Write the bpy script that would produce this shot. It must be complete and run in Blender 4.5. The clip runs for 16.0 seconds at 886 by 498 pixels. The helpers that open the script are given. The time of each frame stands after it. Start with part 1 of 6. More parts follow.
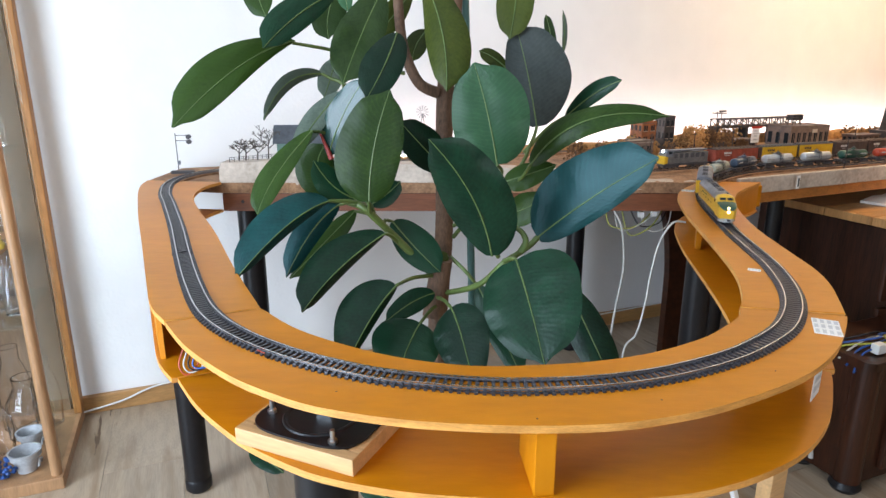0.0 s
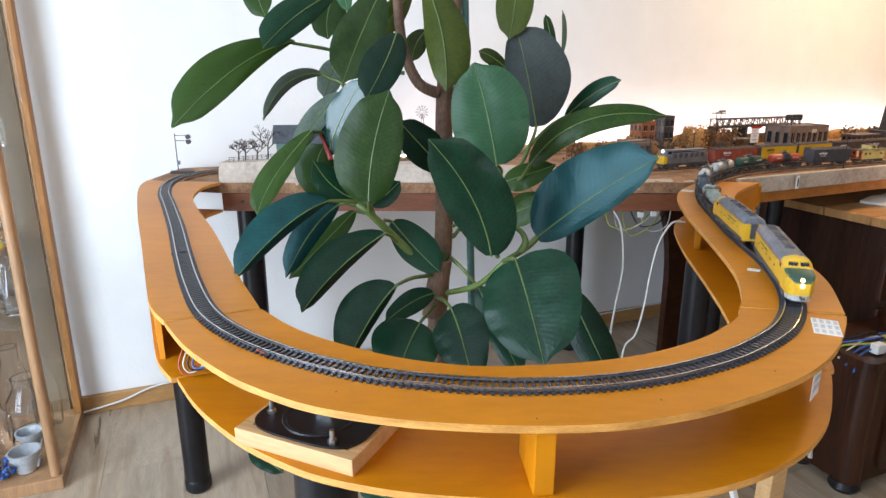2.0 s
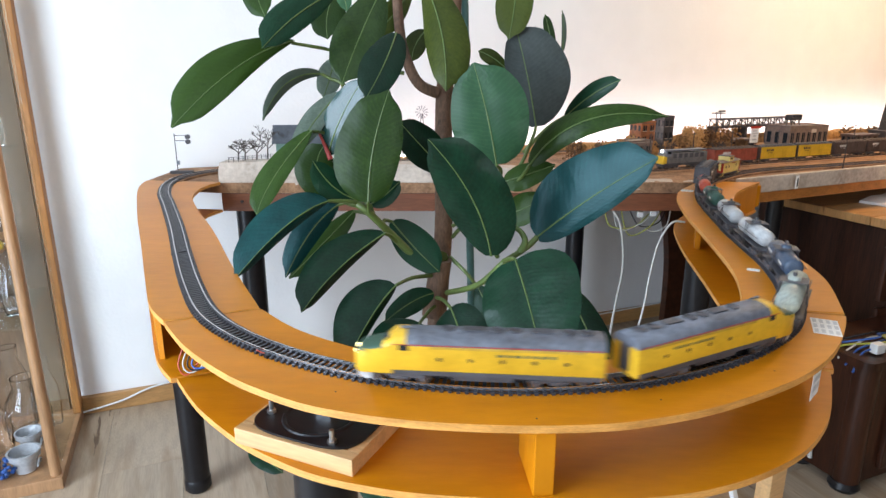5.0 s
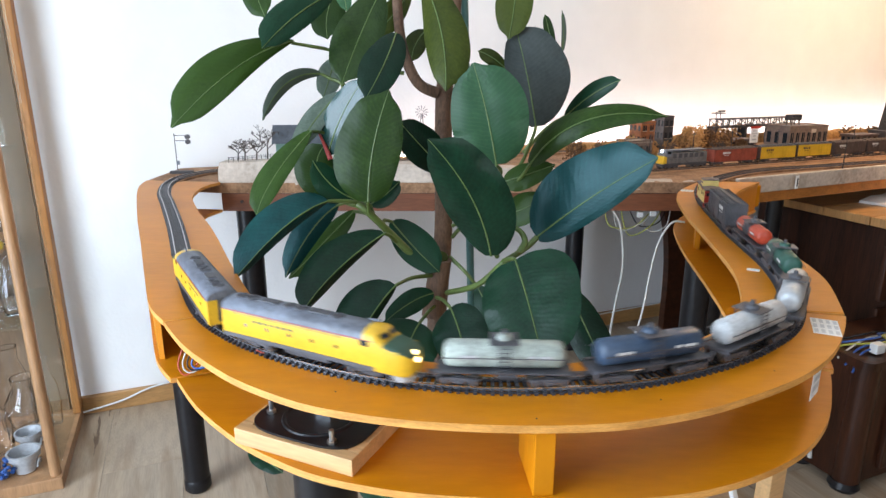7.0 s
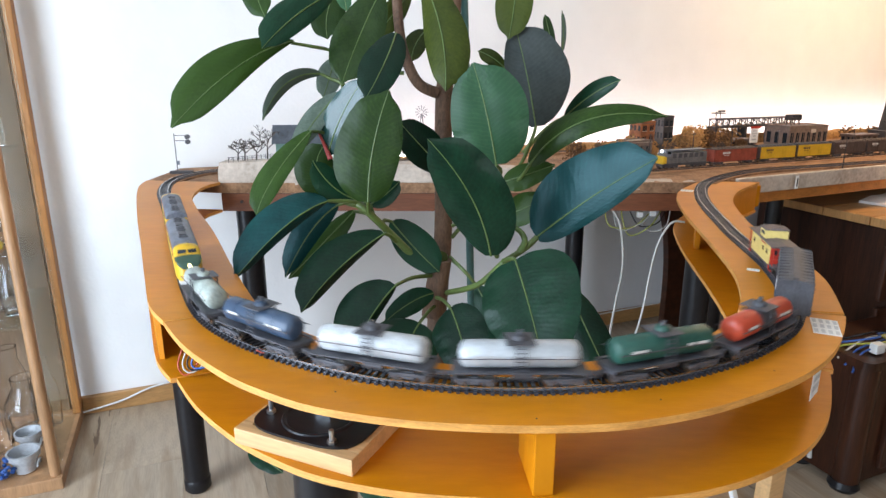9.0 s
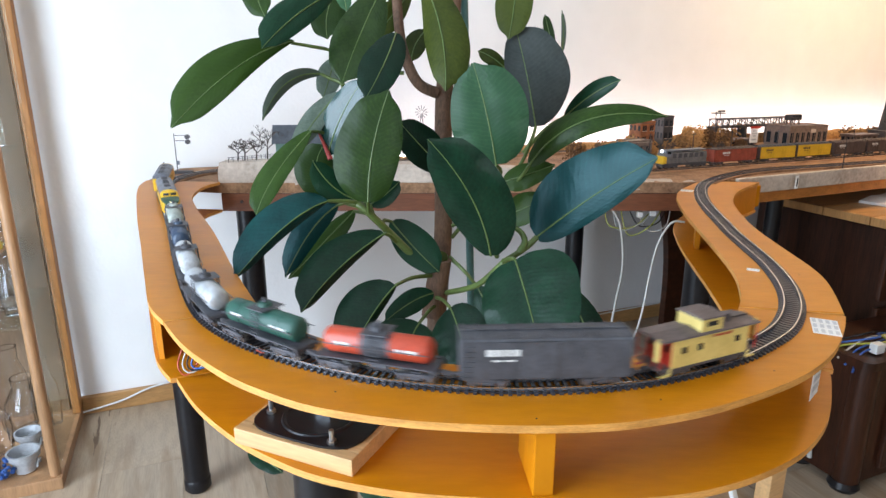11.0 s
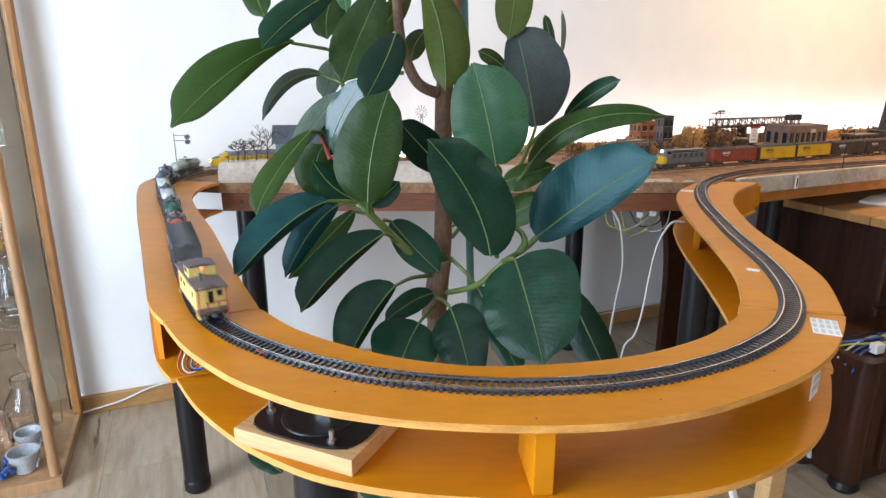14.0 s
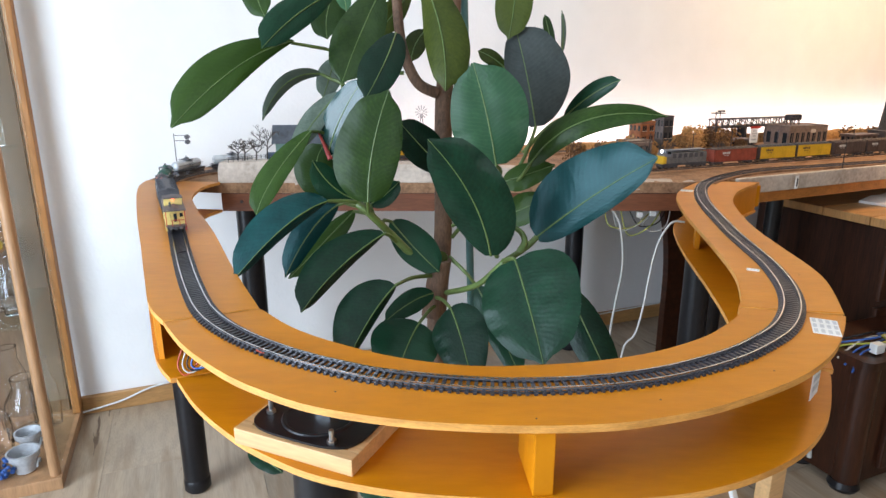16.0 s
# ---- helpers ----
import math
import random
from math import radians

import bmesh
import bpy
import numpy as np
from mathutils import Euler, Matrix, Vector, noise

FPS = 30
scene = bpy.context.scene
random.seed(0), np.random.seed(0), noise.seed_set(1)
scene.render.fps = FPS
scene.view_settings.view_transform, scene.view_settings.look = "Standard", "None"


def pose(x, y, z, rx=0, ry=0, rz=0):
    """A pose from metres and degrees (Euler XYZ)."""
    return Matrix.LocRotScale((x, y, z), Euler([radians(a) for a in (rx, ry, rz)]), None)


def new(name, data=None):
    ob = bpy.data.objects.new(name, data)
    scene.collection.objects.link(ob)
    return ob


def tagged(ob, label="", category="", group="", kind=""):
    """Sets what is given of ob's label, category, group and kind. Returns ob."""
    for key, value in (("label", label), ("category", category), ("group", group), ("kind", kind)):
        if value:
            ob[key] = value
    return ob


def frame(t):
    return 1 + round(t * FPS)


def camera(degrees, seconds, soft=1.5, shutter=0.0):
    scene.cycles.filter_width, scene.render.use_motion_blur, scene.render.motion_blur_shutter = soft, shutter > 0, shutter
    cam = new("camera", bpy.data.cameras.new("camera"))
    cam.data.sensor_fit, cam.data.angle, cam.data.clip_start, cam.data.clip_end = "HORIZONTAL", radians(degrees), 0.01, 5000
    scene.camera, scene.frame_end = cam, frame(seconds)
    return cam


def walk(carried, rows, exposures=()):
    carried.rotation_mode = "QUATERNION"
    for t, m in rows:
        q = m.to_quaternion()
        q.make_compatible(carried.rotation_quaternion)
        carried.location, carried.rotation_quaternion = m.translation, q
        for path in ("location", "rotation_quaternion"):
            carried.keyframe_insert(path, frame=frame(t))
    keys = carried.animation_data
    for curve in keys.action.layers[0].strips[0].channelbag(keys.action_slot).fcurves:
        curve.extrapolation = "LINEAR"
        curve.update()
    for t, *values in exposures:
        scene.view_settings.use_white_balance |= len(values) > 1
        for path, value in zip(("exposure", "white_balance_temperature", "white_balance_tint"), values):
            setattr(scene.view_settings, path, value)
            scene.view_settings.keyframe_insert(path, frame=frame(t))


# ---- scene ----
cam = camera(70.0, 16.0, soft=1.45, shutter=1.0)
EYE = (0.0, 0.0, 0.98)
walk(cam, [(0.0, pose(*EYE, 74.36, 0, 0.0)), (1.5, pose(*EYE, 74.36, 0, -0.03)), (4.0, pose(*EYE, 74.36, 0, -0.06)),
           (16.0, pose(*EYE, 74.36, 0, -0.10))])

# ---- light ----
world = bpy.data.worlds.new("world")
scene.world = world
world.use_nodes = True
sky = world.node_tree.nodes.new("ShaderNodeTexSky")
sky.sky_type, sky.sun_disc, sky.sun_elevation, sky.sun_rotation = "NISHITA", False, radians(38), radians(200)
world.node_tree.links.new(sky.outputs[0], world.node_tree.nodes["Background"].inputs[0])
world.node_tree.nodes["Background"].inputs[1].default_value = 0.12
scene.view_settings.exposure = 0.16

ROOM = pose(0, 2.12, 0, 0, 0, 21.8)   # x along the back wall, y into it
CEIL = 2.55


def area_lamp(name, m, sx, sy, watts, colour):
    d = bpy.data.lights.new(name, "AREA")
    d.shape, d.size, d.size_y, d.energy, d.color = "RECTANGLE", sx, sy, watts, colour
    ob = new(name, d)
    ob.matrix_world = m
    return ob


# daylight that enters by the window and the balcony door
area_lamp("window_light_south", ROOM @ pose(-1.2, -3.98, 1.5, 90, 0, 0), 2.0, 1.5, 19, (0.86, 0.93, 1.0))
area_lamp("balcony_door_light", ROOM @ pose(-2.38, -1.7, 1.14, 90, 0, -90), 1.5, 2.14, 98, (0.68, 0.82, 1.0))


# ---- materials ----
def mat(name, base, rough=0.5, vary=0.12, scale=8.0, bump=0.0, bump_scale=60.0, metal=0.0, coat=0.0, emit=None, power=0.0,
        second=None, stretch=(1, 1, 1), per_object=0.0, trans=0.0, spec=0.5):
    m = bpy.data.materials.new(name)
    m.use_nodes = True
    nt = m.node_tree
    N, L = nt.nodes, nt.links
    b = N["Principled BSDF"]
    b.inputs["Roughness"].default_value, b.inputs["Metallic"].default_value = rough, metal
    b.inputs["Coat Weight"].default_value = coat
    b.inputs["Coat Roughness"].default_value = 0.12
    b.inputs["Specular IOR Level"].default_value = spec
    tc, mp = N.new("ShaderNodeTexCoord"), N.new("ShaderNodeMapping")
    mp.inputs["Scale"].default_value = stretch
    L.new(tc.outputs["Object"], mp.inputs[0])
    n1, n2 = N.new("ShaderNodeTexNoise"), N.new("ShaderNodeTexNoise")
    n1.inputs["Scale"].default_value, n1.inputs["Detail"].default_value = scale, 3
    n2.inputs["Scale"].default_value, n2.inputs["Detail"].default_value = scale * 7, 5
    L.new(mp.outputs[0], n1.inputs[0]), L.new(mp.outputs[0], n2.inputs[0])
    mix = N.new("ShaderNodeMix")
    mix.data_type = "FLOAT"
    mix.inputs[0].default_value = 0.45
    L.new(n1.outputs[0], mix.inputs[2]), L.new(n2.outputs[0], mix.inputs[3])
    value = mix.outputs[0]
    if per_object:
        info, add = N.new("ShaderNodeObjectInfo"), N.new("ShaderNodeMath")
        add.operation = "MULTIPLY_ADD"
        L.new(info.outputs["Random"], add.inputs[0])
        add.inputs[1].default_value = per_object
        L.new(value, add.inputs[2])
        sub = N.new("ShaderNodeMath")
        sub.operation = "SUBTRACT"
        L.new(add.outputs[0], sub.inputs[0])
        sub.inputs[1].default_value = per_object / 2
        value = sub.outputs[0]
    ramp = N.new("ShaderNodeValToRGB")
    ramp.color_ramp.elements[0].position, ramp.color_ramp.elements[1].position = 0.32, 0.68
    lo = second or tuple(c * (1 - 2 * vary) for c in base)
    ramp.color_ramp.elements[0].color = (*lo, 1)
    ramp.color_ramp.elements[1].color = (*(min(1, c * (1 + vary)) for c in base), 1)
    L.new(value, ramp.inputs[0])
    L.new(ramp.outputs[0], b.inputs["Base Color"])
    if bump:
        n3, bp = N.new("ShaderNodeTexNoise"), N.new("ShaderNodeBump")
        n3.inputs["Scale"].default_value, n3.inputs["Detail"].default_value = bump_scale, 4
        L.new(mp.outputs[0], n3.inputs[0])
        L.new(n3.outputs[0], bp.inputs["Height"])
        bp.inputs["Strength"].default_value, bp.inputs["Distance"].default_value = bump, 0.002
        L.new(bp.outputs[0], b.inputs["Normal"])
    if emit:
        b.inputs["Emission Color"].default_value = (*emit, 1)
        b.inputs["Emission Strength"].default_value = power
    if trans:
        t, ms = N.new("ShaderNodeBsdfTranslucent"), N.new("ShaderNodeMixShader")
        L.new(ramp.outputs[0], t.inputs[0])
        ms.inputs[0].default_value = trans
        L.new(b.outputs[0], ms.inputs[1]), L.new(t.outputs[0], ms.inputs[2])
        L.new(ms.outputs[0], N["Material Output"].inputs[0])
    return m


def leaf_mat(name, light, dark, rough, coat, through_light, relief=0.26, coat_rough=0.2):
    """A glossy leaf: blotches, and side veins that slant from the rib, laid out by the blade's own coordinates."""
    m = mat(name, light, rough, 0.1, 30, second=dark, per_object=0.5, coat=coat, trans=through_light)
    N, L = m.node_tree.nodes, m.node_tree.links
    b = N["Principled BSDF"]
    b.inputs["Coat Roughness"].default_value = coat_rough
    b.inputs["Specular IOR Level"].default_value = 0.30 if coat > 0.15 else 0.17
    # sheen leaves carry the sky's blue in their reflection tint
    if name == "sky_tinted_gloss_leaf":
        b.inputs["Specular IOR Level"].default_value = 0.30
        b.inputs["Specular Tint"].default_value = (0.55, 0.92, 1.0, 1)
    uv, sep = N.new("ShaderNodeUVMap"), N.new("ShaderNodeSeparateXYZ")
    L.new(uv.outputs[0], sep.inputs[0])

    def op(kind, p, q):
        n = N.new("ShaderNodeMath")
        n.operation = kind
        for k, v in enumerate((p, q)):
            if isinstance(v, (int, float)):
                n.inputs[k].default_value = v
            elif v is not None:
                L.new(v, n.inputs[k])
        return n.outputs[0]
    across = op("ABSOLUTE", op("SUBTRACT", sep.outputs[0], 0.5), None)
    wobble = N.new("ShaderNodeTexNoise")
    wobble.inputs["Scale"].default_value = 6
    L.new(uv.outputs[0], wobble.inputs[0])
    slant = op("ADD", op("SUBTRACT", sep.outputs[1], op("MULTIPLY", across, 0.32)), op("MULTIPLY", wobble.outputs[0], 0.05))
    vein = op("SINE", op("MULTIPLY", slant, 150), None)
    tex = N.new("ShaderNodeTexNoise")
    tex.inputs["Scale"].default_value = 14
    L.new(uv.outputs[0], tex.inputs[0])
    # pale side veins in the colour, broad darker patches after uneven reflection, uneven gloss
    ramp = b.inputs["Base Color"].links[0].from_socket
    pale, patch = N.new("ShaderNodeMixRGB"), N.new("ShaderNodeMixRGB")
    line = op("MULTIPLY", op("POWER", op("MULTIPLY_ADD", vein, 0.5), 5.0), 0.09)
    line.node.inputs[0].links[0].from_node.inputs[0].links[0].from_node.inputs[2].default_value = 0.5
    L.new(line, pale.inputs[0]), L.new(ramp, pale.inputs[1])
    pale.inputs[2].default_value = (min(1, light[0] * 2.4), min(1, light[1] * 2.0), min(1, light[2] * 1.9), 1)
    patch.blend_type = "MULTIPLY"
    blot = N.new("ShaderNodeTexNoise")
    blot.inputs["Scale"].default_value, blot.inputs["Detail"].default_value = 3.2, 5
    L.new(uv.outputs[0], blot.inputs[0])
    L.new(op("MULTIPLY", blot.outputs[0], 0.9), patch.inputs[0])
    L.new(pale.outputs[0], patch.inputs[1])
    patch.inputs[2].default_value = (0.42, 0.50, 0.46, 1)
    L.new(patch.outputs[0], b.inputs["Base Color"])
    L.new(op("ADD", op("MULTIPLY", blot.outputs[0], 0.26), rough - 0.16), b.inputs["Roughness"])
    bp = N.new("ShaderNodeBump")
    bp.inputs["Strength"].default_value, bp.inputs["Distance"].default_value = relief, 0.0012
    L.new(op("ADD", op("MULTIPLY", vein, 0.10), op("MULTIPLY", tex.outputs[0], 1.6)), bp.inputs["Height"])
    L.new(bp.outputs[0], b.inputs["Normal"])
    L.new(bp.outputs[0], b.inputs["Coat Normal"])
    return m


def pane_mat(name):
    """A thin sheet of glass: clear, with a faint mirror gloss."""
    m = bpy.data.materials.new(name)
    m.use_nodes = True
    N, L = m.node_tree.nodes, m.node_tree.links
    t, g, x = N.new("ShaderNodeBsdfTransparent"), N.new("ShaderNodeBsdfGlossy"), N.new("ShaderNodeMixShader")
    t.inputs[0].default_value, g.inputs["Roughness"].default_value = (0.93, 0.96, 0.95, 1), 0.02
    x.inputs[0].default_value = 0.09
    L.new(t.outputs[0], x.inputs[1]), L.new(g.outputs[0], x.inputs[2])
    L.new(x.outputs[0], N["Material Output"].inputs[0])
    return m


def plank_mat():
    """Pale laminate with long grain, brown streaks and a few knots."""
    m = mat("laminate", (0.40, 0.315, 0.225), 0.40, 0.14, 5.0, 0.05, 60, stretch=(9, 0.8, 1), per_object=0.35)
    N, L = m.node_tree.nodes, m.node_tree.links
    b = N["Principled BSDF"]
    source = b.inputs["Base Color"].links[0].from_socket
    tc, info, mp, n, r, x = (N.new("ShaderNode" + k) for k in ("NewGeometry", "ObjectInfo", "Mapping", "TexNoise", "ValToRGB", "MixRGB"))
    mp.inputs["Rotation"].default_value, mp.inputs["Scale"].default_value = (0, 0, radians(21.8)), (0.07, 0.50, 1)
    mp.vector_type = "TEXTURE"
    L.new(tc.outputs["Position"], mp.inputs[0])
    n.noise_dimensions = "4D"
    L.new(mp.outputs[0], n.inputs["Vector"]), L.new(info.outputs["Random"], n.inputs["W"])
    n.inputs["Scale"].default_value, n.inputs["Detail"].default_value, n.inputs["Distortion"].default_value = 1.0, 6, 1.2
    r.color_ramp.elements[0].position, r.color_ramp.elements[1].position = 0.50, 0.72
    r.color_ramp.elements[0].color, r.color_ramp.elements[1].color = (0, 0, 0, 1), (0.8, 0.8, 0.8, 1)
    L.new(n.outputs[0], r.inputs[0]), L.new(r.outputs[0], x.inputs[0]), L.new(source, x.inputs[1])
    x.inputs[2].default_value = (0.24, 0.155, 0.085, 1)
    # thin dark cracks that follow the grain, in clusters
    mq, c, k, s, y, z = (N.new("ShaderNode" + q) for q in ("Mapping", "TexNoise", "TexNoise", "Math", "ValToRGB", "MixRGB"))
    mq.vector_type = "TEXTURE"
    mq.inputs["Rotation"].default_value, mq.inputs["Scale"].default_value = (0, 0, radians(21.8)), (0.014, 0.10, 1)
    L.new(tc.outputs["Position"], mq.inputs[0])
    c.noise_dimensions = k.noise_dimensions = "4D"
    L.new(mq.outputs[0], c.inputs["Vector"]), L.new(mp.outputs[0], k.inputs["Vector"])
    L.new(info.outputs["Random"], c.inputs["W"]), L.new(info.outputs["Random"], k.inputs["W"])
    c.inputs["Scale"].default_value, c.inputs["Detail"].default_value, c.inputs["Distortion"].default_value = 1.0, 3, 0.8
    k.inputs["Scale"].default_value = 0.7
    s.operation = "MULTIPLY"
    L.new(c.outputs[0], s.inputs[0]), L.new(k.outputs[0], s.inputs[1])
    y.color_ramp.elements[0].position, y.color_ramp.elements[1].position = 0.355, 0.40
    y.color_ramp.elements[0].color, y.color_ramp.elements[1].color = (0, 0, 0, 1), (0.85, 0.85, 0.85, 1)
    L.new(s.outputs[0], y.inputs[0]), L.new(y.outputs[0], z.inputs[0]), L.new(x.outputs[0], z.inputs[1])
    z.inputs[2].default_value = (0.10, 0.055, 0.03, 1)
    L.new(z.outputs[0], b.inputs["Base Color"])
    return m


def glass_mat(name, colour=(1, 1, 1)):
    m = bpy.data.materials.new(name)
    m.use_nodes = True
    b = m.node_tree.nodes["Principled BSDF"]
    b.inputs["Base Color"].default_value = (*colour, 1)
    b.inputs["Transmission Weight"].default_value, b.inputs["Roughness"].default_value, b.inputs["IOR"].default_value = 1, 0.01, 1.45
    return m


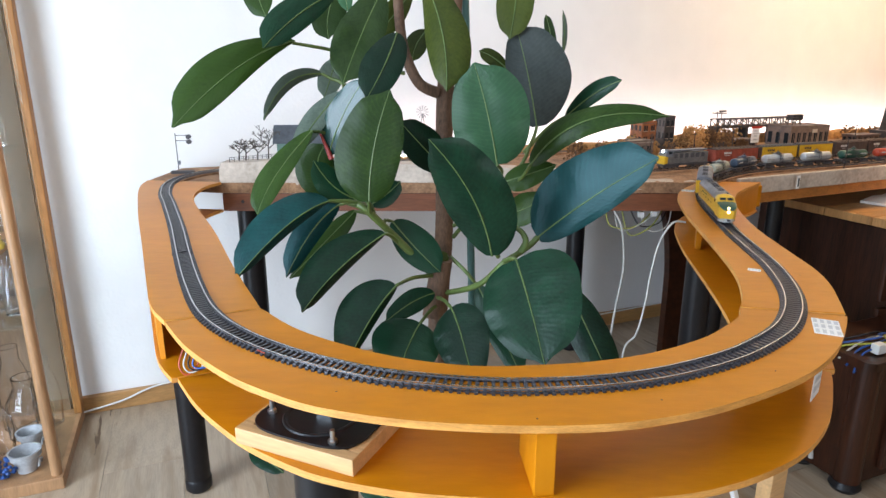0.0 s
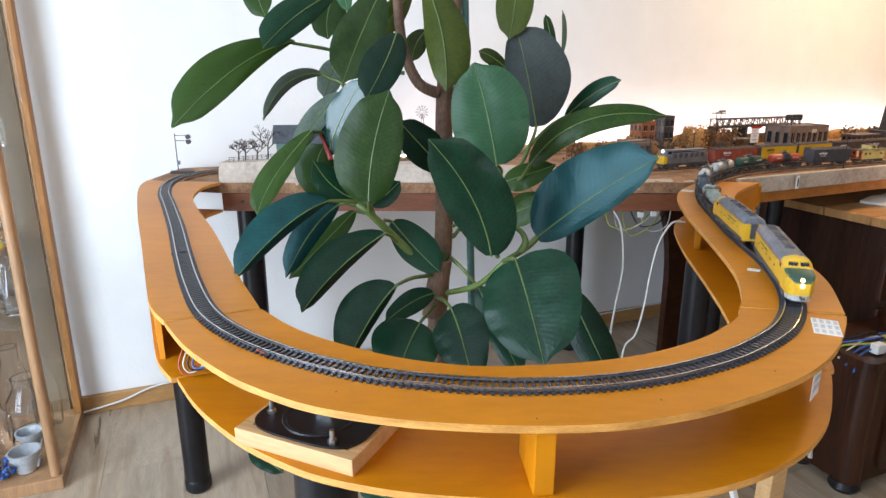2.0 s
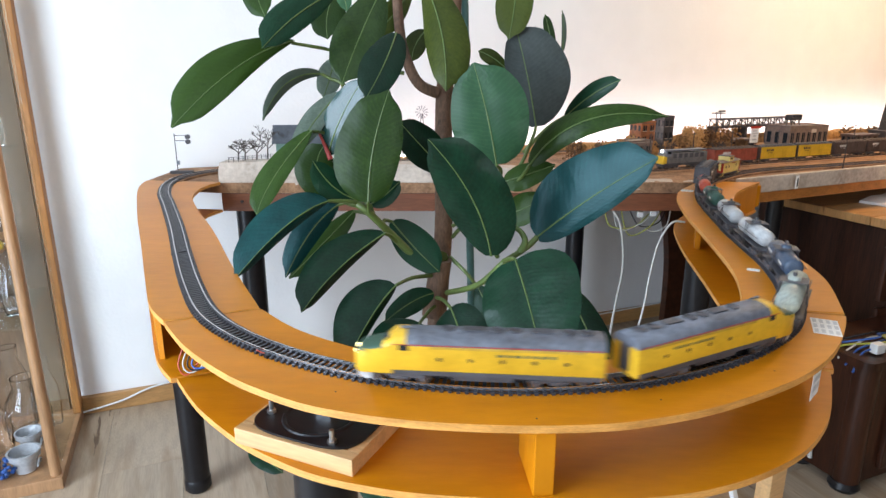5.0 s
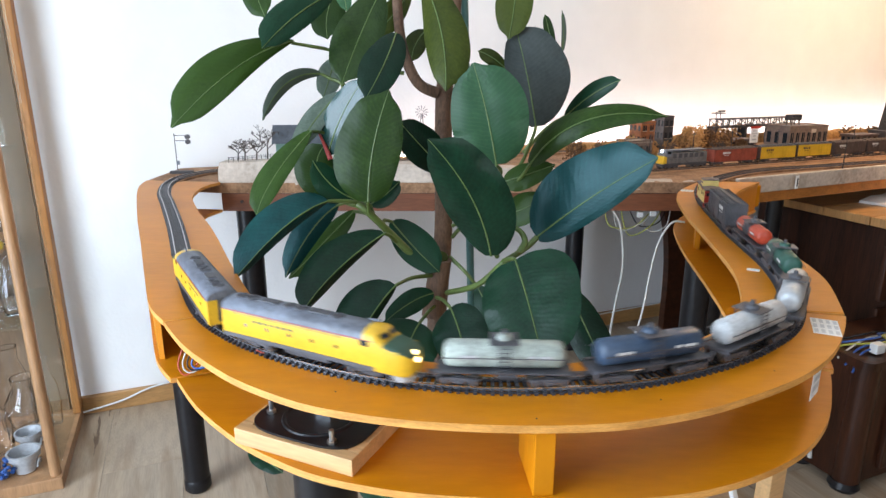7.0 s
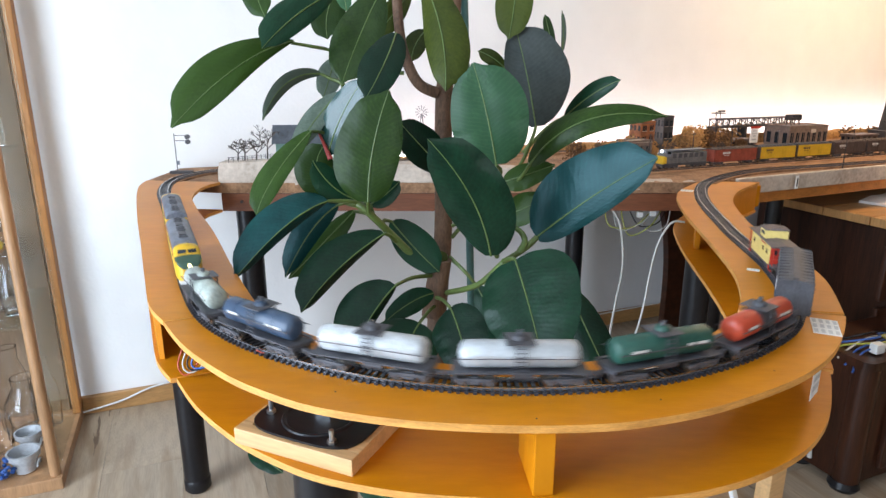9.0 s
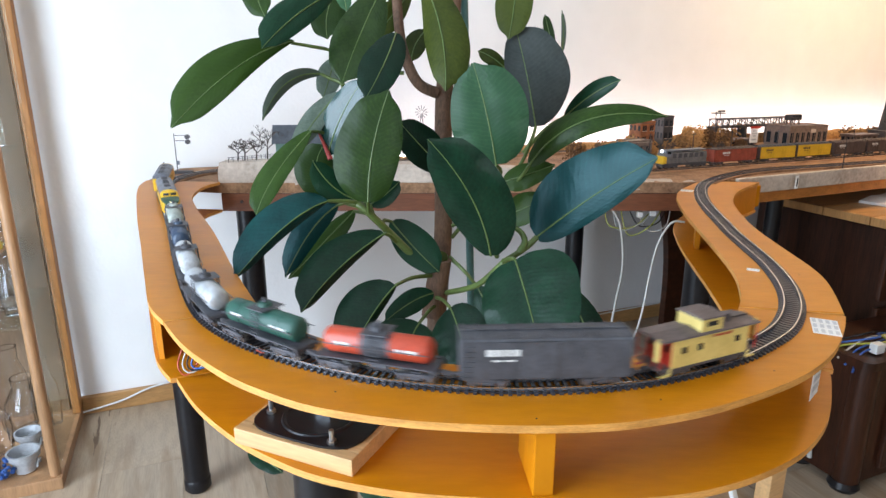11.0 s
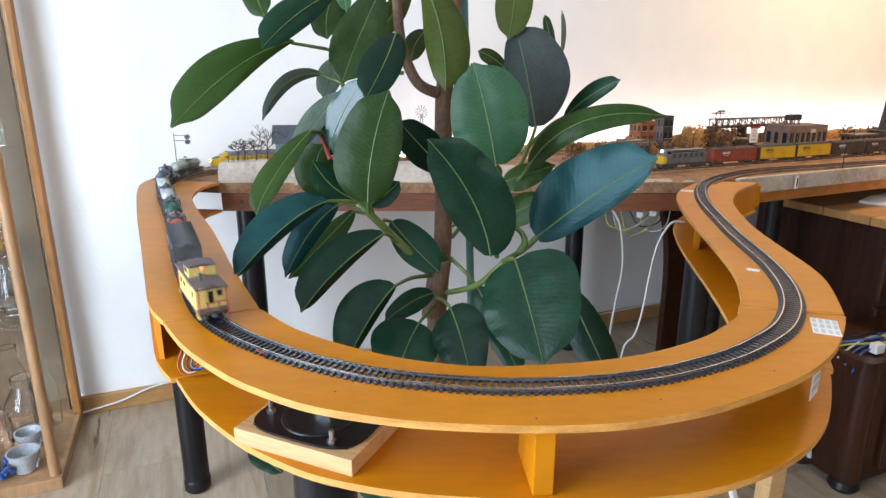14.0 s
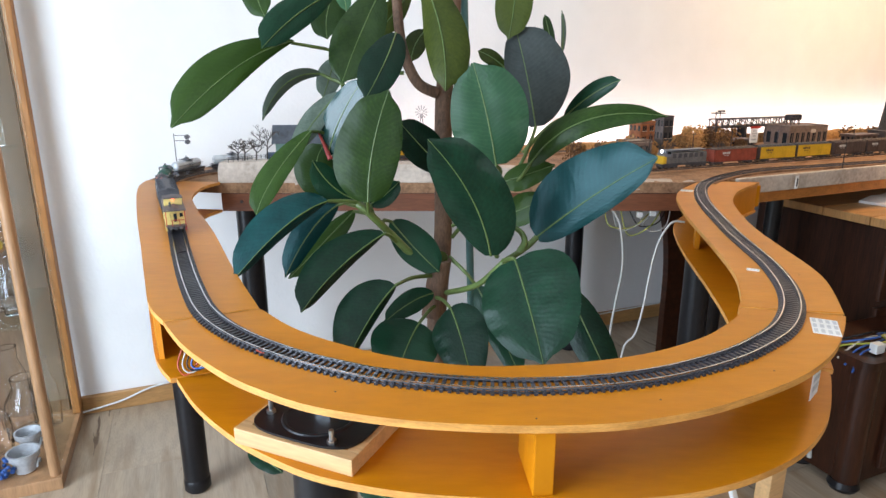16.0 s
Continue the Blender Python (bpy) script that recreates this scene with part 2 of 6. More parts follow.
M = {
    "wall": mat("wall_paint", (0.87, 0.865, 0.85), 0.85, 0.03, 1.5, 0.35, 90, second=(0.83, 0.825, 0.815)),
    # unseen walls get a dark ochre, chosen to cut bounced light
    "ochre": mat("ochre_low_bounce", (0.26, 0.17, 0.10), 0.85, 0.05, 1.5, 0.3, 90),
    "ceiling": mat("ceiling_paint", (0.84, 0.83, 0.81), 0.9, 0.02, 2.0, 0.1, 40),
    "plank": plank_mat(),
    "pane": pane_mat("thin_glass"),
    "joint": mat("floor_joint", (0.16, 0.11, 0.075), 0.8),
    "skirting": mat("pine_skirting", (0.50, 0.27, 0.10), 0.45, 0.18, 6, 0.05, stretch=(1, 8, 8)),
    "ply": mat("orange_plywood", (0.53, 0.190, 0.003), 0.40, 0.12, 5, 0.08, 120, spec=0.28, second=(0.47, 0.160, 0.002), stretch=(1, 3, 1)),
    "ply_edge": mat("plywood_edge", (0.62, 0.30, 0.07), 0.6, 0.3, 30, 0.3, 160, second=(0.44, 0.19, 0.035), stretch=(1, 1, 6)),
    "rail": mat("nickel_rail", (0.62, 0.62, 0.64), 0.22, 0.15, 60, metal=1.0),
    "web": mat("rail_side", (0.16, 0.16, 0.17), 0.5, 0.2, 50, metal=0.3),
    "sleeper": mat("black_sleeper", (0.046, 0.048, 0.060), 0.30, 0.3, 80),
    "black": mat("black_lacquer", (0.009, 0.009, 0.011), 0.36, 0.2, 12, spec=0.35),
    "beam": mat("brown_beam", (0.20, 0.068, 0.030), 0.5, 0.2, 6, 0.1, 60, stretch=(1, 8, 8)),
    "plaster": mat("plaster_embankment", (0.58, 0.50, 0.42), 0.9, 0.16, 14, 0.9, 45, second=(0.36, 0.29, 0.23)),
    "sand": mat("sandy_scenery", (0.36, 0.205, 0.110), 0.95, 0.2, 20, 0.9, 130, second=(0.13, 0.066, 0.034)),
    "fascia_wood": mat("fascia_wood", (0.50, 0.19, 0.04), 0.5, 0.2, 5, 0.1, stretch=(1, 8, 8)),
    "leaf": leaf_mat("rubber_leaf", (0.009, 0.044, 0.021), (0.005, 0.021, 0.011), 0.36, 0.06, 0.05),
    # glossy leaf whose teal base holds part of the sky's blue sheen
    "leaf_sky_gloss": leaf_mat("sky_tinted_gloss_leaf", (0.006, 0.062, 0.060), (0.004, 0.036, 0.036), 0.42, 0.05, 0.05, 0.30, 0.22),
    "leaf_green": leaf_mat("green_rubber_leaf", (0.036, 0.076, 0.012), (0.019, 0.044, 0.007), 0.40, 0.03, 0.12),
    "leaf_young": leaf_mat("young_rubber_leaf", (0.046, 0.118, 0.052), (0.030, 0.084, 0.038), 0.40, 0.05, 0.1),
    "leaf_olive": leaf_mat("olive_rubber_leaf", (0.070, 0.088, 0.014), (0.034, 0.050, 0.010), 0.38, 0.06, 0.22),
    # darker copy of the green leaf, its shade put into the colour
    "leaf_shaded": leaf_mat("shaded_rubber_leaf", (0.030, 0.058, 0.014), (0.014, 0.032, 0.009), 0.36, 0.1, 0.10),
    "leaf_grey": leaf_mat("grey_leaf_underside", (0.072, 0.082, 0.078), (0.050, 0.060, 0.058), 0.5, 0.0, 0.10),
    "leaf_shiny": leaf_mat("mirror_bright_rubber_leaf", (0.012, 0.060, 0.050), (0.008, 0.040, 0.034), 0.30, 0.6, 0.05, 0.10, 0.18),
    "leaf_under": leaf_mat("leaf_underside", (0.20, 0.25, 0.20), (0.12, 0.155, 0.125), 0.5, 0.0, 0.32),
    "rib": mat("leaf_rib", (0.105, 0.165, 0.045), 0.45, 0.15, 40),
    "sheath": mat("red_sheath", (0.42, 0.05, 0.04), 0.4, 0.2, 40),
    "stem": mat("green_stem", (0.10, 0.15, 0.035), 0.45, 0.2, 40, 0.2, 80),
    "bark": mat("ficus_bark", (0.15, 0.085, 0.05), 0.8, 0.3, 40, 0.9, 160, second=(0.05, 0.028, 0.018), stretch=(1, 1, 0.35)),
    "stake": mat("teal_stake", (0.06, 0.16, 0.15), 0.4, 0.15, 20),
    "terracotta": mat("terracotta", (0.38, 0.11, 0.05), 0.7, 0.15, 10, 0.2),
    "soil": mat("soil", (0.03, 0.02, 0.014), 0.95, 0.3, 60, 1.0, 90),
    "yellow": mat("armour_yellow", (0.72, 0.44, 0.030), 0.38, 0.12, 40, second=(0.58, 0.34, 0.02)),
    "faded_yellow": mat("faded_yellow", (0.72, 0.57, 0.20), 0.5, 0.10, 40, second=(0.62, 0.47, 0.14)),
    "rust_yellow": mat("dirty_yellow", (0.52, 0.32, 0.035), 0.5, 0.2, 60),
    "roof_grey": mat("loco_grey", (0.165, 0.185, 0.225), 0.5, 0.22, 30, second=(0.065, 0.068, 0.08)),
    "loco_body": mat("weathered_loco_grey", (0.17, 0.165, 0.16), 0.55, 0.25, 60),
    "frame_grey": mat("underframe_grey", (0.075, 0.075, 0.085), 0.55, 0.25, 60),
    "glare_green": mat("antiglare_green", (0.035, 0.085, 0.055), 0.5, 0.15, 40),
    "dark_glass": mat("dark_pane", (0.02, 0.025, 0.03), 0.12, 0.1, 10),
    "red": mat("red_paint", (0.46, 0.035, 0.02), 0.4, 0.15, 40),
    "tank_pale": mat("pale_tank", (0.44, 0.50, 0.44), 0.48, 0.14, 45, second=(0.20, 0.22, 0.20)),
    "tank_blue": mat("dark_blue_tank", (0.045, 0.075, 0.125), 0.36, 0.18, 45),
    "tank_white": mat("white_tank", (0.58, 0.61, 0.62), 0.46, 0.10, 55, second=(0.30, 0.31, 0.32)),
    "tank_silver": mat("silver_tank", (0.50, 0.53, 0.55), 0.46, 0.12, 45, metal=0.35),
    "tank_green": mat("green_tank", (0.022, 0.090, 0.066), 0.48, 0.18, 45),
    "tank_red": mat("red_tank", (0.48, 0.065, 0.030), 0.36, 0.14, 45),
    "box_grey": mat("dark_boxcar", (0.070, 0.072, 0.082), 0.6, 0.25, 60, second=(0.035, 0.035, 0.04)),
    "letter": mat("white_lettering", (0.7, 0.7, 0.68), 0.6, 0.05, 40),
    "caboose_roof": mat("caboose_roof", (0.13, 0.10, 0.095), 0.6, 0.25, 50),
    "wheel": mat("wheel_steel", (0.25, 0.24, 0.23), 0.35, 0.2, 60, metal=0.9),
    "lamp_warm": mat("headlight_glow", (1, 0.85, 0.5), 0.3, 0, emit=(1, 0.78, 0.35), power=5),
    "lamp_white": mat("white_lamp_glow", (1, 1, 1), 0.3, 0, emit=(0.85, 0.92, 1), power=14),
    "lamp_red": mat("marker_glow", (1, 0.2, 0.1), 0.3, 0, emit=(1, 0.12, 0.05), power=4),
    "led": mat("led_strip_glow", (1, 1, 1), 0.3, 0, emit=(1.0, 0.90, 0.92), power=27),
    "dark_wood": mat("dark_walnut", (0.046, 0.015, 0.007), 0.34, 0.3, 5, 0.05, spec=0.3, second=(0.011, 0.005, 0.003), stretch=(9, 9, 0.8)),
    "desk_top": mat("worn_desk_top", (0.48, 0.25, 0.09), 0.4, 0.2, 5, 0.08, stretch=(1, 8, 1)),
    "oak": mat("light_oak_frame", (0.42, 0.235, 0.115), 0.42, 0.16, 6, 0.06, stretch=(7, 7, 0.8)),
    # back panel oak, darker and browner than the frame
    "back_oak": mat("dark_oak_panel", (0.17, 0.105, 0.055), 0.5, 0.2, 6, 0.06, stretch=(7, 7, 0.8)),
    "amber": mat("yellow_glaze", (0.55, 0.40, 0.06), 0.25, 0.15, 30),
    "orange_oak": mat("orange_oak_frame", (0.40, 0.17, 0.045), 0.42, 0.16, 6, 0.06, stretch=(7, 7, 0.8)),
    "pine": mat("pale_pine", (0.62, 0.38, 0.17), 0.5, 0.14, 6, 0.06, stretch=(1, 8, 8)),
    "glass": glass_mat("clear_glass"),
    "porcelain": mat("grey_glazed_pottery", (0.42, 0.44, 0.46), 0.25, 0.12, 20, coat=0.3),
    "blue": mat("blue_plastic", (0.03, 0.10, 0.35), 0.4, 0.2, 30),
    "white_plastic": mat("white_plastic", (0.75, 0.75, 0.73), 0.4, 0.04, 20),
    "paper": mat("paper", (0.78, 0.77, 0.74), 0.8, 0.04, 30),
    "ink": mat("grey_print", (0.56, 0.56, 0.56), 0.8, 0.1, 30),
    "copper": mat("red_wire", (0.40, 0.06, 0.03), 0.4, 0.1, 30),
    "yellow_wire": mat("green_yellow_wire", (0.35, 0.36, 0.05), 0.4, 0.1, 30),
    "zinc": mat("zinc_bolt", (0.62, 0.64, 0.66), 0.28, 0.1, 40, metal=1.0),
    "brick": mat("model_brick", (0.17, 0.075, 0.055), 0.85, 0.25, 80, 0.4, 300),
    "tan_brick": mat("model_tan_brick", (0.20, 0.14, 0.11), 0.85, 0.25, 80, 0.4, 300),
    "rust_wood": mat("rust_boards", (0.30, 0.10, 0.035), 0.8, 0.3, 60),
    "iron": mat("dark_iron", (0.045, 0.040, 0.042), 0.55, 0.25, 60),
    "tan_foliage": mat("autumn_foliage", (0.40, 0.21, 0.07), 0.9, 0.3, 90, per_object=0.5, second=(0.12, 0.06, 0.025)),
    "twig": mat("bare_twig", (0.085, 0.07, 0.06), 0.85, 0.25, 80),
    "house_green": mat("green_clapboard", (0.16, 0.27, 0.22), 0.7, 0.15, 60),
    "house_roof": mat("slate_roof", (0.075, 0.085, 0.10), 0.7, 0.2, 80),
    "boxcar_red": mat("oxide_red", (0.34, 0.07, 0.04), 0.6, 0.25, 60),
    "gondola": mat("weathered_brown", (0.09, 0.06, 0.05), 0.7, 0.25, 60),
    "cable_grey": mat("grey_cable", (0.50, 0.49, 0.46), 0.45, 0.05, 20),
}


# ---- mesh helpers ----
def part(name, bm, material, parent, label=""):
    me = bpy.data.meshes.new(name)
    bmesh.ops.recalc_face_normals(bm, faces=bm.faces)
    bm.to_mesh(me)
    bm.free()
    me.materials.append(M[material])
    ob = new(name, me)
    if parent is not None:
        ob.parent = parent
    return tagged(ob, label, kind="stuff" if name in ("lettering", "side_rib", "roof_rib") else "")


def thing(name, label, category, m=None, group="", kind=""):
    ob = new(name)
    ob.empty_display_size = 0.02
    if m is not None:
        ob.matrix_world = m
    return tagged(ob, label, category, group, kind)


def smooth(ob, angle=40):
    for poly in ob.data.polygons:
        poly.use_smooth = True
    ob.data.set_sharp_from_angle(angle=radians(angle))
    return ob


def B():
    return bmesh.new()


def box(bm, cx, cy, cz, sx, sy, sz, bevel=0.0, m=None):
    t = Matrix.LocRotScale((cx, cy, cz), None, (sx, sy, sz))
    vs = bmesh.ops.create_cube(bm, size=1, matrix=(m or Matrix()) @ t)["verts"]
    if bevel:
        es = list({e for v in vs for e in v.link_edges})
        bmesh.ops.bevel(bm, geom=es, offset=bevel, segments=2, affect="EDGES", profile=0.6)
    return bm


def rod(bm, p, q, r, r2=None, seg=12):
    p, q = Vector(p), Vector(q)
    d = q - p
    m = Matrix.Translation((p + q) / 2) @ d.to_track_quat("Z", "Y").to_matrix().to_4x4()
    bmesh.ops.create_cone(bm, cap_ends=True, segments=seg, radius1=r, radius2=r if r2 is None else r2, depth=d.length, matrix=m)
    return bm


def spline(points, n=8):
    P = [Vector(q) for q in points]
    out = []
    for i in range(len(P) - 1):
        a, b, c, d = P[max(i - 1, 0)], P[i], P[i + 1], P[min(i + 2, len(P) - 1)]
        for k in range(n):
            s = k / n
            out.append(0.5 * (2 * b + (c - a) * s + (2 * a - 5 * b + 4 * c - d) * s * s + (3 * b - a - 3 * c + d) * s ** 3))
    return out + [P[-1]]


def tube(bm, points, r, r2=None, seg=8, n=6):
    P = spline(points, n)
    r2 = r if r2 is None else r2
    rings, side = [], Vector((0.31, 0.2, 0.93))
    for i, q in enumerate(P):
        d = (P[min(i + 1, len(P) - 1)] - P[max(i - 1, 0)]).normalized()
        side = (side - d * side.dot(d)).normalized()
        up, rr = d.cross(side), r + (r2 - r) * i / (len(P) - 1)
        rings.append([bm.verts.new(q + rr * (math.cos(a) * side + math.sin(a) * up)) for a in (2 * math.pi * k / seg for k in range(seg))])
    for u, v in zip(rings, rings[1:]):
        for k in range(seg):
            bm.faces.new((u[k], u[(k + 1) % seg], v[(k + 1) % seg], v[k]))
    bm.faces.new(rings[0][::-1]), bm.faces.new(rings[-1])
    return bm


def prism(bm, outline, z0, z1):
    lo = [bm.verts.new((q[0], q[1], z0)) for q in outline]
    hi = [bm.verts.new((q[0], q[1], z1)) for q in outline]
    n = len(outline)
    for i in range(n):
        bm.faces.new((lo[i], lo[(i + 1) % n], hi[(i + 1) % n], hi[i]))
    bm.faces.new(lo[::-1]), bm.faces.new(hi)
    return bm


def loft(bm, sections, closed=True, caps=True):
    rows = [[bm.verts.new(q) for q in s] for s in sections]
    n = len(rows[0])
    for u, v in zip(rows, rows[1:]):
        for k in range(n if closed else n - 1):
            bm.faces.new((u[k], u[(k + 1) % n], v[(k + 1) % n], v[k]))
    if caps and closed:
        bm.faces.new(rows[0][::-1]), bm.faces.new(rows[-1])
    return bm


def lathe(bm, profile, seg=24, m=None):
    rows = []
    for r, z in profile:
        ring = [Vector((r * math.cos(2 * math.pi * k / seg), r * math.sin(2 * math.pi * k / seg), z)) for k in range(seg)]
        rows.append([(m @ q if m else q) for q in ring])
    return loft(bm, rows)


# ---- room ----
def structure(name, bm, material, label):
    ob = part(name, bm, material, None)
    ob.matrix_world = ROOM
    return tagged(ob, label, name.split("_")[0], kind="structure")


def wall_with_openings(bm, along, at, thick, lo, hi, openings):
    """A wall along x (or y) between lo and hi, its face at `at`, with openings (from, to, bottom, top)."""
    def slab(a, b, z0, z1):
        if along == "x":
            box(bm, (a + b) / 2, at + thick / 2, (z0 + z1) / 2, b - a, abs(thick), z1 - z0)
        else:
            box(bm, at + thick / 2, (a + b) / 2, (z0 + z1) / 2, abs(thick), b - a, z1 - z0)
    x = lo
    for a, b, z0, z1 in openings:
        slab(x, a, 0, CEIL), slab(a, b, 0, z0), slab(a, b, z1, CEIL)
        x = b
    slab(x, hi, 0, CEIL)
    return bm


structure("wall_north", wall_with_openings(B(), "x", 0, 0.2, -2.4, 3.2, []), "wall", "matt white painted plaster wall")
structure("wall_south", wall_with_openings(B(), "x", -4.0, -0.2, -2.4, 3.2, [(-2.2, -0.2, 0.75, 2.25)]), "ochre",
          "unseen ochre wall with one window opening, dark to cut bounce")
structure("wall_west", wall_with_openings(B(), "y", -2.4, -0.2, -4.2, 0.2, [(-2.45, -0.95, 0.05, 2.22)]), "ochre", "unseen ochre side wall with a balcony door opening, dark to cut bounce")
structure("wall_east", wall_with_openings(B(), "y", 3.2, 0.2, -4.2, 0.2, []), "ochre", "plain unseen ochre side wall, dark to cut bounce")
structure("ceiling", box(B(), 0.4, -2.0, CEIL + 0.1, 6.0, 4.4, 0.2), "ceiling", "matt white painted room ceiling")
floor = structure("floor", box(B(), 0.4, -2.0, -0.06, 6.0, 4.4, 0.1), "joint", "pale grey-brown laminate floor of knotty planks")
structure("ground", box(B(), 0, 0, -0.4, 4000, 4000, 0.2), "soil", "dark ground outside below the house")
for number, (wx, wy, turn) in enumerate(((-1.2, -4.1, 0),)):
    w = thing("window_%d" % (number + 1), "white framed double window in the wall", "window", ROOM @ pose(wx, wy, 1.5, 0, 0, turn), kind="structure")
    for sx in (-0.97, 0, 0.97):
        part("window_frame", box(B(), sx, 0, 0, 0.06, 0.06, 1.49, 0.004), "white_plastic", w)
    for sz in (-0.72, 0.72):
        part("window_frame", box(B(), 0, 0, sz, 1.98, 0.05, 0.05, 0.004), "white_plastic", w)

tall = thing("door_1", "white framed glazed balcony door in the side wall", "door", ROOM @ pose(-2.5, -1.7, 1.135, 0, 0, 90), kind="structure")
for sx in (-0.71, 0.0, 0.71):
    part("door_frame", box(B(), sx, 0, 0, 0.07, 0.06, 2.16, 0.004), "white_plastic", tall)
for sz in (-1.05, 1.05):
    part("door_frame", box(B(), 0, 0, sz, 1.46, 0.05, 0.06, 0.004), "white_plastic", tall)

# skirting board along the back wall
sk = B()
box(sk, 0.955, -0.009, 0.027, 4.25, 0.018, 0.054, 0.003)
structure("baseboard", sk, "skirting", "varnished pine skirting board along the wall")


# ---- the track's line ----
RIGHT = [(2.5, 2.36), (1.9, 2.13), (1.343, 1.92), (1.086, 1.824), (0.906, 1.757), (0.776, 1.676), (0.645, 1.533), (0.560, 1.338), (0.500, 1.079),
         (0.481, 0.972), (0.466, 0.874), (0.454, 0.818), (0.437, 0.759), (0.416, 0.707), (0.391, 0.662), (0.360, 0.621)]
FRONT = [(0.320, 0.585), (0.275, 0.553), (0.212, 0.522), (0.157, 0.505), (0.098, 0.497), (0.037, 0.497), (-0.042, 0.511), (-0.096, 0.531)]
LEFT = [(-0.156, 0.564), (-0.216, 0.611), (-0.268, 0.672), (-0.322, 0.770), (-0.385, 0.901), (-0.467, 1.079), (-0.563, 1.277), (-0.625, 1.404),
        (-0.668, 1.533), (-0.672, 1.640), (-0.625, 1.735), (-0.50, 1.805), (-0.30, 1.885), (0.2, 2.085), (0.9, 2.365), (1.5, 2.6)]
TOP = 0.72           # upper face of the track boards
LINE = spline([(x * 0.985, y * 0.985, 0) for x, y in RIGHT + FRONT + LEFT], 16)
STEP = [0.0]
for u, v in zip(LINE, LINE[1:]):
    STEP.append(STEP[-1] + (v - u).length)
ZERO = STEP[7 * 16]   # distances along the line count from the top of the S-bend


def on_line(s):
    """The place on the track s metres from the S-bend, and the direction of travel."""
    s += ZERO
    i = min(max(int(np.searchsorted(STEP, s)) - 1, 0), len(LINE) - 2)
    d = LINE[i + 1] - LINE[i]
    return LINE[i] + d * ((s - STEP[i]) / d.length), d.normalized()


def sweep(s0, s1, offset, width, z0, z1, step=0.012):
    bm, rows, n = B(), [], max(2, int((s1 - s0) / step))
    for k in range(n + 1):
        q, d = on_line(s0 + (s1 - s0) * k / n)
        side = Vector((-d.y, d.x, 0))
        rows.append([q + side * (offset + e * width / 2) + Vector((0, 0, z)) for e, z in ((-1, z0), (1, z0), (1, z1), (-1, z1))])
    return loft(bm, rows)


S0, S1 = -1.9, 4.1
track = thing("model_railway_track", "nickel-silver model track on black plastic sleepers", "track")
sleeper_me = None
far = B()
count = 0
s = -1.0
while s < 3.3:
    q, d = on_line(s)
    m = Matrix.Translation((q.x, q.y, TOP)) @ Matrix.Rotation(math.atan2(d.y, d.x), 4, "Z")
    if 0.32 < s < 2.42 and count < 300:
        if sleeper_me is None:
            bm = B()
            box(bm, 0, 0, 0.0011, 0.0031, 0.0285, 0.0022)
            for e in (-1, 1):
                box(bm, 0, e * 0.0103, 0.0026, 0.0026, 0.0022, 0.0012)
                box(bm, 0, e * 0.0063, 0.0026, 0.0026, 0.0018, 0.0012)
            ob = part("sleeper", bm, "sleeper", track)
            sleeper_me = ob.data
        else:
            ob = new("sleeper", sleeper_me)
            ob.parent = track
        ob.matrix_basis = m
        count += 1
    else:
        box(far, 0, 0, 0.0011, 0.0031, 0.0285, 0.0022, m=m)
    s += 0.0070
tagged(part("sleeper_stretch", far, "sleeper", track, "stretch of black plastic sleepers"), kind="stuff")
for e in (-1, 1):
    part("rail_web", sweep(S0, S1, e * 0.0086, 0.0010, TOP + 0.002, TOP + 0.0044), "web", track)
    part("rail_head", sweep(S0, S1, e * 0.0086, 0.0014, TOP + 0.0040, TOP + 0.0052), "rail", track, "bright rail head")
part("tie_web", sweep(0.0, 2.5, 0.0104, 0.0016, TOP, TOP + 0.0016), "sleeper", track)
part("tie_web", sweep(0.0, 2.5, -0.0104, 0.0016, TOP, TOP + 0.0016), "sleeper", track)
part("ballast", sweep(-1.8, -0.22, 0, 0.044, TOP - 0.0045, TOP + 0.0008), "sand", track, "brown ballast on the layout")
part("ballast", sweep(2.42, 4.0, 0, 0.044, TOP - 0.0045, TOP + 0.0008), "sand", track, "brown ballast on the layout")
RAIL = TOP + 0.0052


# ---- the orange track boards ----
def board_outline(outer, inner):
    return [(q.x, q.y) for q in spline([(x, y, 0) for x, y in outer], 6)] + [(q.x, q.y) for q in spline([(x, y, 0) for x, y in inner], 6)]


FRONT_OUT = [(-0.3, 0.6365), (-0.253, 0.5735), (-0.196, 0.5165), (-0.151, 0.4835), (-0.103, 0.4575), (-0.037, 0.4385), (0.024, 0.4305), (0.076, 0.4285),
             (0.12, 0.4305), (0.157, 0.4365), (0.213, 0.4535), (0.272, 0.4815), (0.329, 0.5165), (0.381, 0.5635), (0.425, 0.6195), (0.447, 0.6535)]
FRONT_IN = [(0.340, 0.680), (0.328, 0.655), (0.302, 0.627), (0.261, 0.592), (0.199, 0.558), (0.140, 0.540), (0.092, 0.533), (0.045, 0.530), (0.008, 0.534),
            (-0.045, 0.550), (-0.103, 0.581), (-0.157, 0.621), (-0.206, 0.676)]
LEFT_OUT = [(-0.735, 1.565), (-0.722, 1.50), (-0.690, 1.415), (-0.645, 1.315), (-0.560, 1.135), (-0.476, 0.965), (-0.392, 0.793), (-0.340, 0.690), (-0.303, 0.641)]
LEFT_IN = [(-0.209, 0.679), (-0.287, 0.831), (-0.386, 1.038), (-0.487, 1.232), (-0.536, 1.338), (-0.556, 1.418), (-0.560, 1.48), (-0.545, 1.54)]
